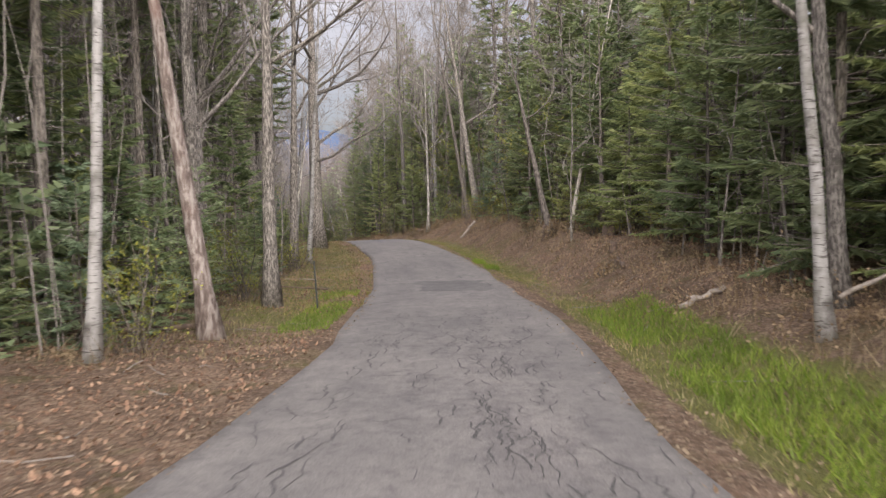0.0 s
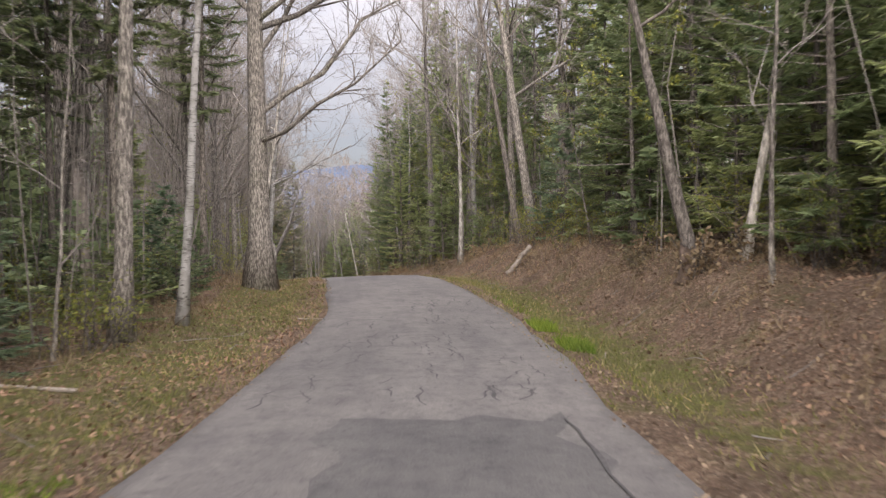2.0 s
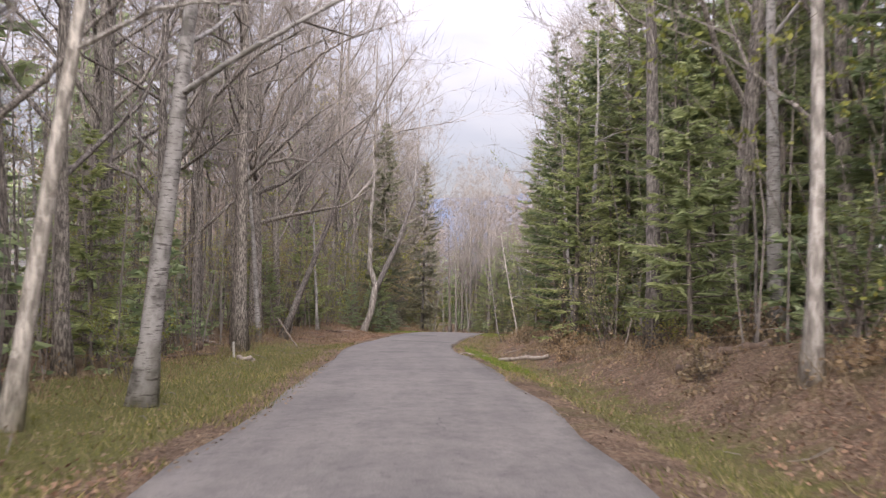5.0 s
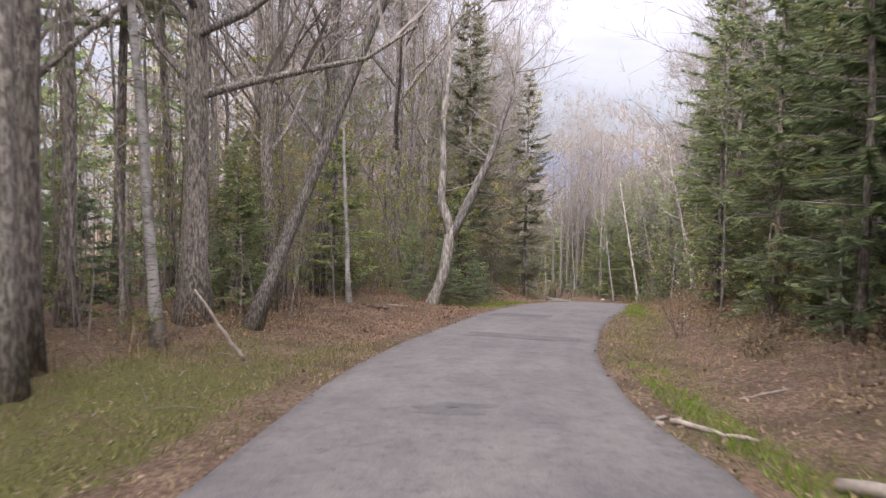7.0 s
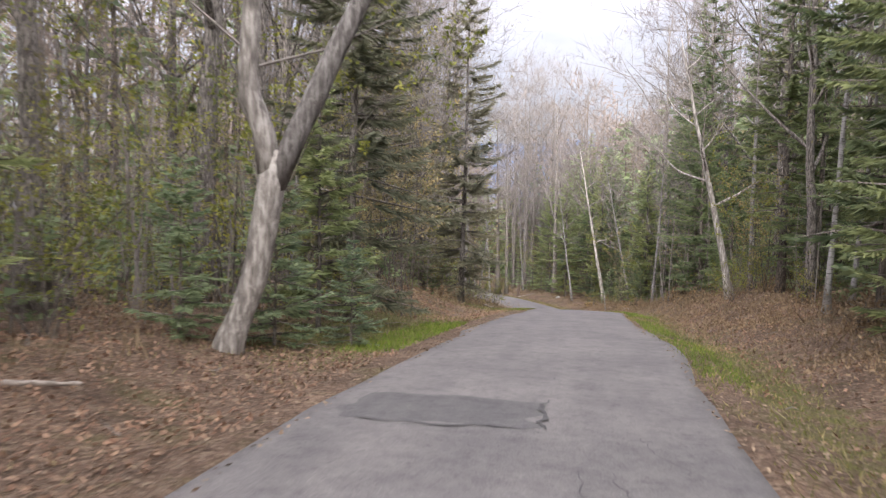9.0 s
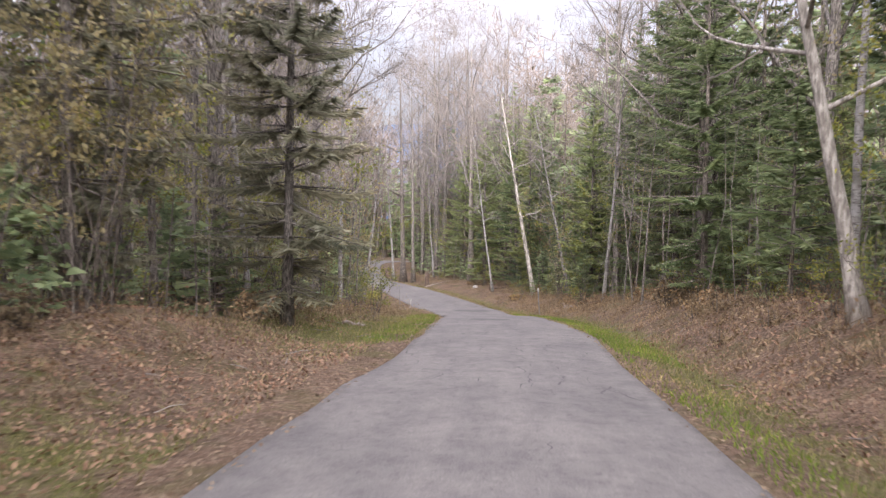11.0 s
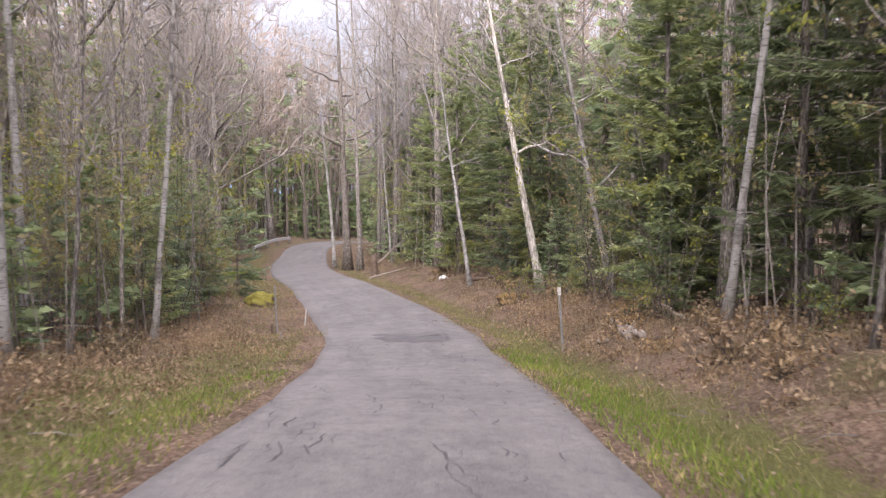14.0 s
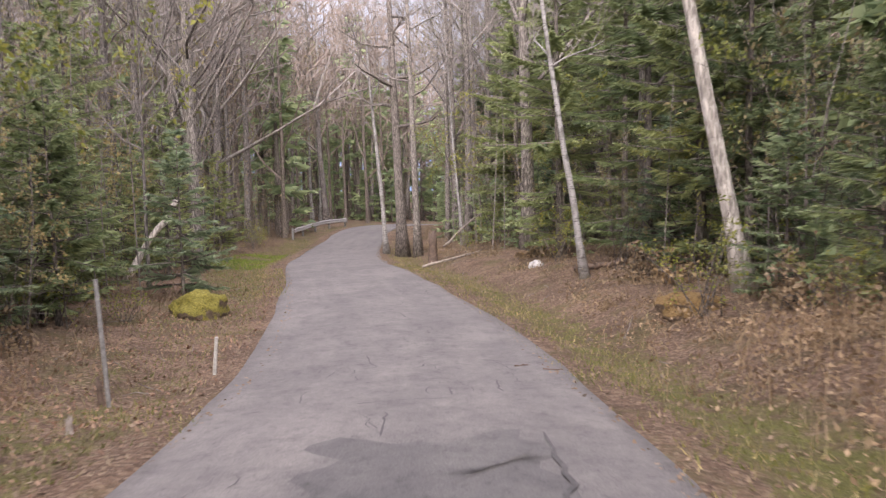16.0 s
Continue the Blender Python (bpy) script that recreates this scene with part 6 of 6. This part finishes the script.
log("fallen_branch", "pale bare branch caught against a birch trunk", on(5.08, 10.2, 0.5), on(6.3, 10.3, 0.72), 0.035, 0.014, WOOD_PALE, 47, 3)
log("fallen_log", "tan rotten log in the ditch below the bank", on(4.25, 14.3, 0.06), on(5.0, 14.15, 0.09), 0.06, 0.045, WOOD_PALE, 48, 2)
log("fallen_log", "dark root-like log on the brown bank", on(4.7, 20.8, 0.05), on(4.75, 21.7, 0.12), 0.06, 0.04, WOOD_DARK, 17)
log("fallen_branch", "long pale dead branch lying below the stump", on(-29.9, 150.4, 0.05), on(-28.4, 152.7, 0.12), 0.05, 0.03, WOOD_PALE, 46, 3)
log("fallen_log", "grey log on the leafy bank", on(-23.6, 143.8, 0.08), on(-22.4, 144.3, 0.14), 0.08, 0.06, WOOD_DARK, 18)
log("fallen_branch", "pale bare branch in the leaf litter", on(-18.0, 78.2, 0.04), on(-17.5, 78.6, 0.12), 0.03, 0.018, WOOD_PALE, 19, 2)
log("fallen_branch", "broken pale stick leaning in the brush", on(-3.56, 62.3, 0.0), (-3.4, 62.3, ground_at(-3.4, 62.3) + 0.8), 0.025, 0.016, WOOD_PALE, 20, 1)
log("stick", "pale stick lying at the road edge", on(-7.96, 68.28, 0.03), on(-7.33, 68.61, 0.03), 0.016, 0.010, WOOD_PALE, 21, 1, "stick")
log("stick", "pale stick lying across the road edge", on(-3.35, 32.2, 0.03), on(-2.77, 32.32, 0.05), 0.014, 0.009, WOOD_PALE, 22, 1, "stick")
log("stick", "short pale stick on the asphalt", (-2.44, 29.54, -0.975), (-2.25, 29.66, -0.97), 0.013, 0.008, WOOD_PALE, 23, 0, "stick")
log("stick", "short dark stick on the asphalt", (-22.84, 134.03, float(road_top(np.array([133.5]), np.array([1.41]))[2][0]) + 0.014), (-22.68, 134.2, float(road_top(np.array([133.7]), np.array([1.62]))[2][0]) + 0.014), 0.013, 0.008, WOOD_DARK, 24, 0, "stick")
log("stick", "dark twig on the road edge", (-22.46, 133.91, float(road_top(np.array([133.3]), np.array([1.71]))[2][0]) + 0.014), (-22.2, 133.83, float(road_top(np.array([133.1]), np.array([1.85]))[2][0]) + 0.02), 0.011, 0.006, WOOD_DARK, 25, 0, "stick")
for i, (dx, dy) in enumerate(((0, 0), (0.22, 0.15), (-0.18, 0.25), (0.1, -0.22))):
    log("wood_chip", "pale splintered wood chip at the road edge", on(-8.65 + dx, 65.65 + dy, 0.02), on(-8.55 + dx - 0.1 * i, 65.72 + dy, 0.03), 0.022, 0.014, WOOD_PALE, 30 + i, 0, "wood chip")


def stump(label, x, y, h, r, seed, mat=WOOD_DARK):
    rng = np.random.RandomState(seed)
    sides, sh = 12, Shape()
    ring = np.arange(sides) * 2 * math.pi / sides
    rows = []
    for f, g in ((-0.2, 1.6), (0.0, 1.45), (0.15, 1.12), (0.6, 0.95), (1.0, 0.9)):
        jag = rng.uniform(-0.25, 0.25, sides) * h if f == 1.0 else np.zeros(sides)
        rr = r * g * (1 + 0.12 * rng.normal(size=sides))
        rows.append(np.stack([np.cos(ring) * rr, np.sin(ring) * rr, f * h + jag], 1))
    rows.append(np.stack([np.cos(ring) * r * 0.5, np.sin(ring) * r * 0.5, np.full(sides, 0.75 * h)], 1))
    v = np.concatenate(rows + [np.array([[0, 0, 0.7 * h]])])
    q, n = [], len(rows)
    for i in range(n - 1):
        for j in range(sides):
            k = (j + 1) % sides
            q.append((i * sides + j, i * sides + k, (i + 1) * sides + k, (i + 1) * sides + j))
    t = [((n - 1) * sides + j, (n - 1) * sides + (j + 1) % sides, n * sides) for j in range(sides)]
    sh.add(v, q, t)
    stand(tagged(new("tree_stump", sh.mesh("tree_stump", mat, True)), label, "stump"), x, y, rng.uniform(0, 6))


stump("broken dark stump on the leafy bank", 4.1, 31.5, 0.5, 0.16, 1)
stump("dark cut stump in the brown bank", 4.9, 22.9, 0.26, 0.10, 2)
stump("tall jagged stump at the foot of the pines", -30.24, 152.5, 1.1, 0.15, 3)
stump("broken snag standing in the dim wood", -8.4, 33.5, 2.6, 0.16, 4, WOOD_PALE)
stump("rotten jagged stump on the litter", 5.5, 26.5, 0.4, 0.2, 6)

stump("short dark stub in the grass verge", -23.5, 116.6, 0.4, 0.05, 7)
stump("small broken stub in the dry verge", -26.9, 131.5, 0.3, 0.03, 8)
stump("tiny broken stub in the dry verge", -26.05, 130.15, 0.16, 0.03, 9, WOOD_PALE)


def rock(label, x, y, rx, ry, rz, seed, mat, name="rock"):
    rng = np.random.RandomState(seed)
    bm = bmesh.new()
    bmesh.ops.create_icosphere(bm, subdivisions=4, radius=1.0)
    k = rng.uniform(0.8, 2.2, (4, 3))
    for v in bm.verts:
        f = 1 + 0.12 * sum(math.sin(k[i] @ np.array(v.co) * 2 + i * 2.1) for i in range(4)) / 1.5
        f += 0.22 * noise.noise(Vector(v.co) * 2.2 + Vector((seed, 0, 0))) + 0.10 * noise.noise(Vector(v.co) * 6.0 + Vector((0, seed, 0)))
        v.co = Vector((v.co.x * rx * f, v.co.y * ry * f, v.co.z * rz * f))
    me = bpy.data.meshes.new(name)
    bm.to_mesh(me)
    bm.free()
    me.polygons.foreach_set("use_smooth", [True] * len(me.polygons))
    me.materials.append(mat)
    stand(tagged(new(name, me), label, "rock"), x, y, rng.uniform(0, 6), 1.0, -rz * 0.15)


rock("boulder covered in yellow-green moss beside the road", -30.4, 138.3, 0.58, 0.48, 0.46, 1, MOSS, "mossy_rock")
rock("low mossy hump on the brown bank", -20.8, 137.7, 0.6, 0.45, 0.24, 2, MOSS_BROWN, "mossy_rock")
rock("small pale stone at the verge", -25.0, 146.0, 0.22, 0.18, 0.15, 3, STONE)


def stake(label, x, y, h, r, mat, tilt=(0, 0), capped=False):
    t = thing("road_stake", label, "stake", "stakes by the road")
    sh = Shape()
    tube(sh, [(0, 0, -0.3), (0, 0, h * 0.5), (0, 0, h)], [r, r * 0.97, r * 0.93], 6)
    part("post", sh.mesh("post", mat), t)
    if capped:
        sh = Shape()
        v = [(sx * 0.038, sy * 0.010 - 0.035, z) for z in (h - 0.15, h + 0.02) for sx, sy in ((-1, -1), (1, -1), (1, 1), (-1, 1))]
        sh.add(v, [(0, 3, 2, 1), (4, 5, 6, 7), (0, 1, 5, 4), (1, 2, 6, 5), (2, 3, 7, 6), (3, 0, 4, 7)])
        part("marker_plate", sh.mesh("marker_plate", STAKE), t, "pale weathered marker plate")
    return stand(t, x, y, 0.25, 1.0, 0, tilt)


stake("thin dark steel stake in the grass verge", -2.9, 18.2, 1.1, 0.022, STAKE_DARK, (0.03, -0.05))
stake("grey wooden marker stake beside the road", -18.55, 128.0, 1.42, 0.03, STAKE_GREY, (0.0, -0.08), True)
stake("dark grey wooden stake in the dry verge", -26.7, 131.4, 1.4, 0.026, STAKE_GREY, (0.02, -0.03))
stake("short pale stake standing in the litter", -13.1, 59.82, 0.40, 0.03, STAKE, (0.0, -0.04))
stake("short pale stake at the grass edge", -26.6, 133.2, 0.5, 0.025, STAKE, (0.05, 0.12))


def guard_rail():
    """A steel rail on wooden posts, along the outside of the far crest."""
    t = thing("guard_rail", "galvanised steel guard rail on posts at the far bend", "guard rail")
    t.location = on(-45.4, 170.0)
    ss = np.linspace(170.8, 180.6, 13)
    px, py = place(ss, -np.interp(ss, [170.8, 180, 192], [3.9, 3.3, 2.7]))
    pz = ground_z(px, py)
    base = np.array(t.location)
    prof = [(-0.04, 0.40), (0.03, 0.46), (-0.02, 0.54), (0.03, 0.62), (-0.04, 0.68), (-0.05, 0.68), (0.015, 0.62), (-0.035, 0.54), (0.015, 0.46), (-0.05, 0.40)]
    v, q, m = [], [], len(prof)
    for i in range(13):
        tx = np.interp(ss[i], ROAD_Y, ROAD_T[:, 0])
        ty = math.sqrt(1 - tx * tx)
        for a, z in prof:
            v.append((px[i] + a * ty - base[0], py[i] - a * tx - base[1], pz[i] + z - base[2]))
    for i in range(12):
        q += [(i * m + j, i * m + (j + 1) % m, (i + 1) * m + (j + 1) % m, (i + 1) * m + j) for j in range(m)]
    sh = Shape()
    sh.add(v, q)
    part("rail", sh.mesh("rail", ZINC), t)
    post = Shape()
    tube(post, [(0, 0, -0.4), (0, 0, 0.74)], [0.08, 0.078], 8)
    me = post.mesh("post", STAKE_GREY)
    for i in range(0, 13, 3):
        ob = part("post", me, t)
        ob.location = (px[i] - 0.13 - base[0], py[i] - base[1], pz[i] - base[2])


guard_rail()
for ob in STOCK:
    if ob not in USED:
        for o in (*ob.children_recursive, ob):
            bpy.data.objects.remove(o)
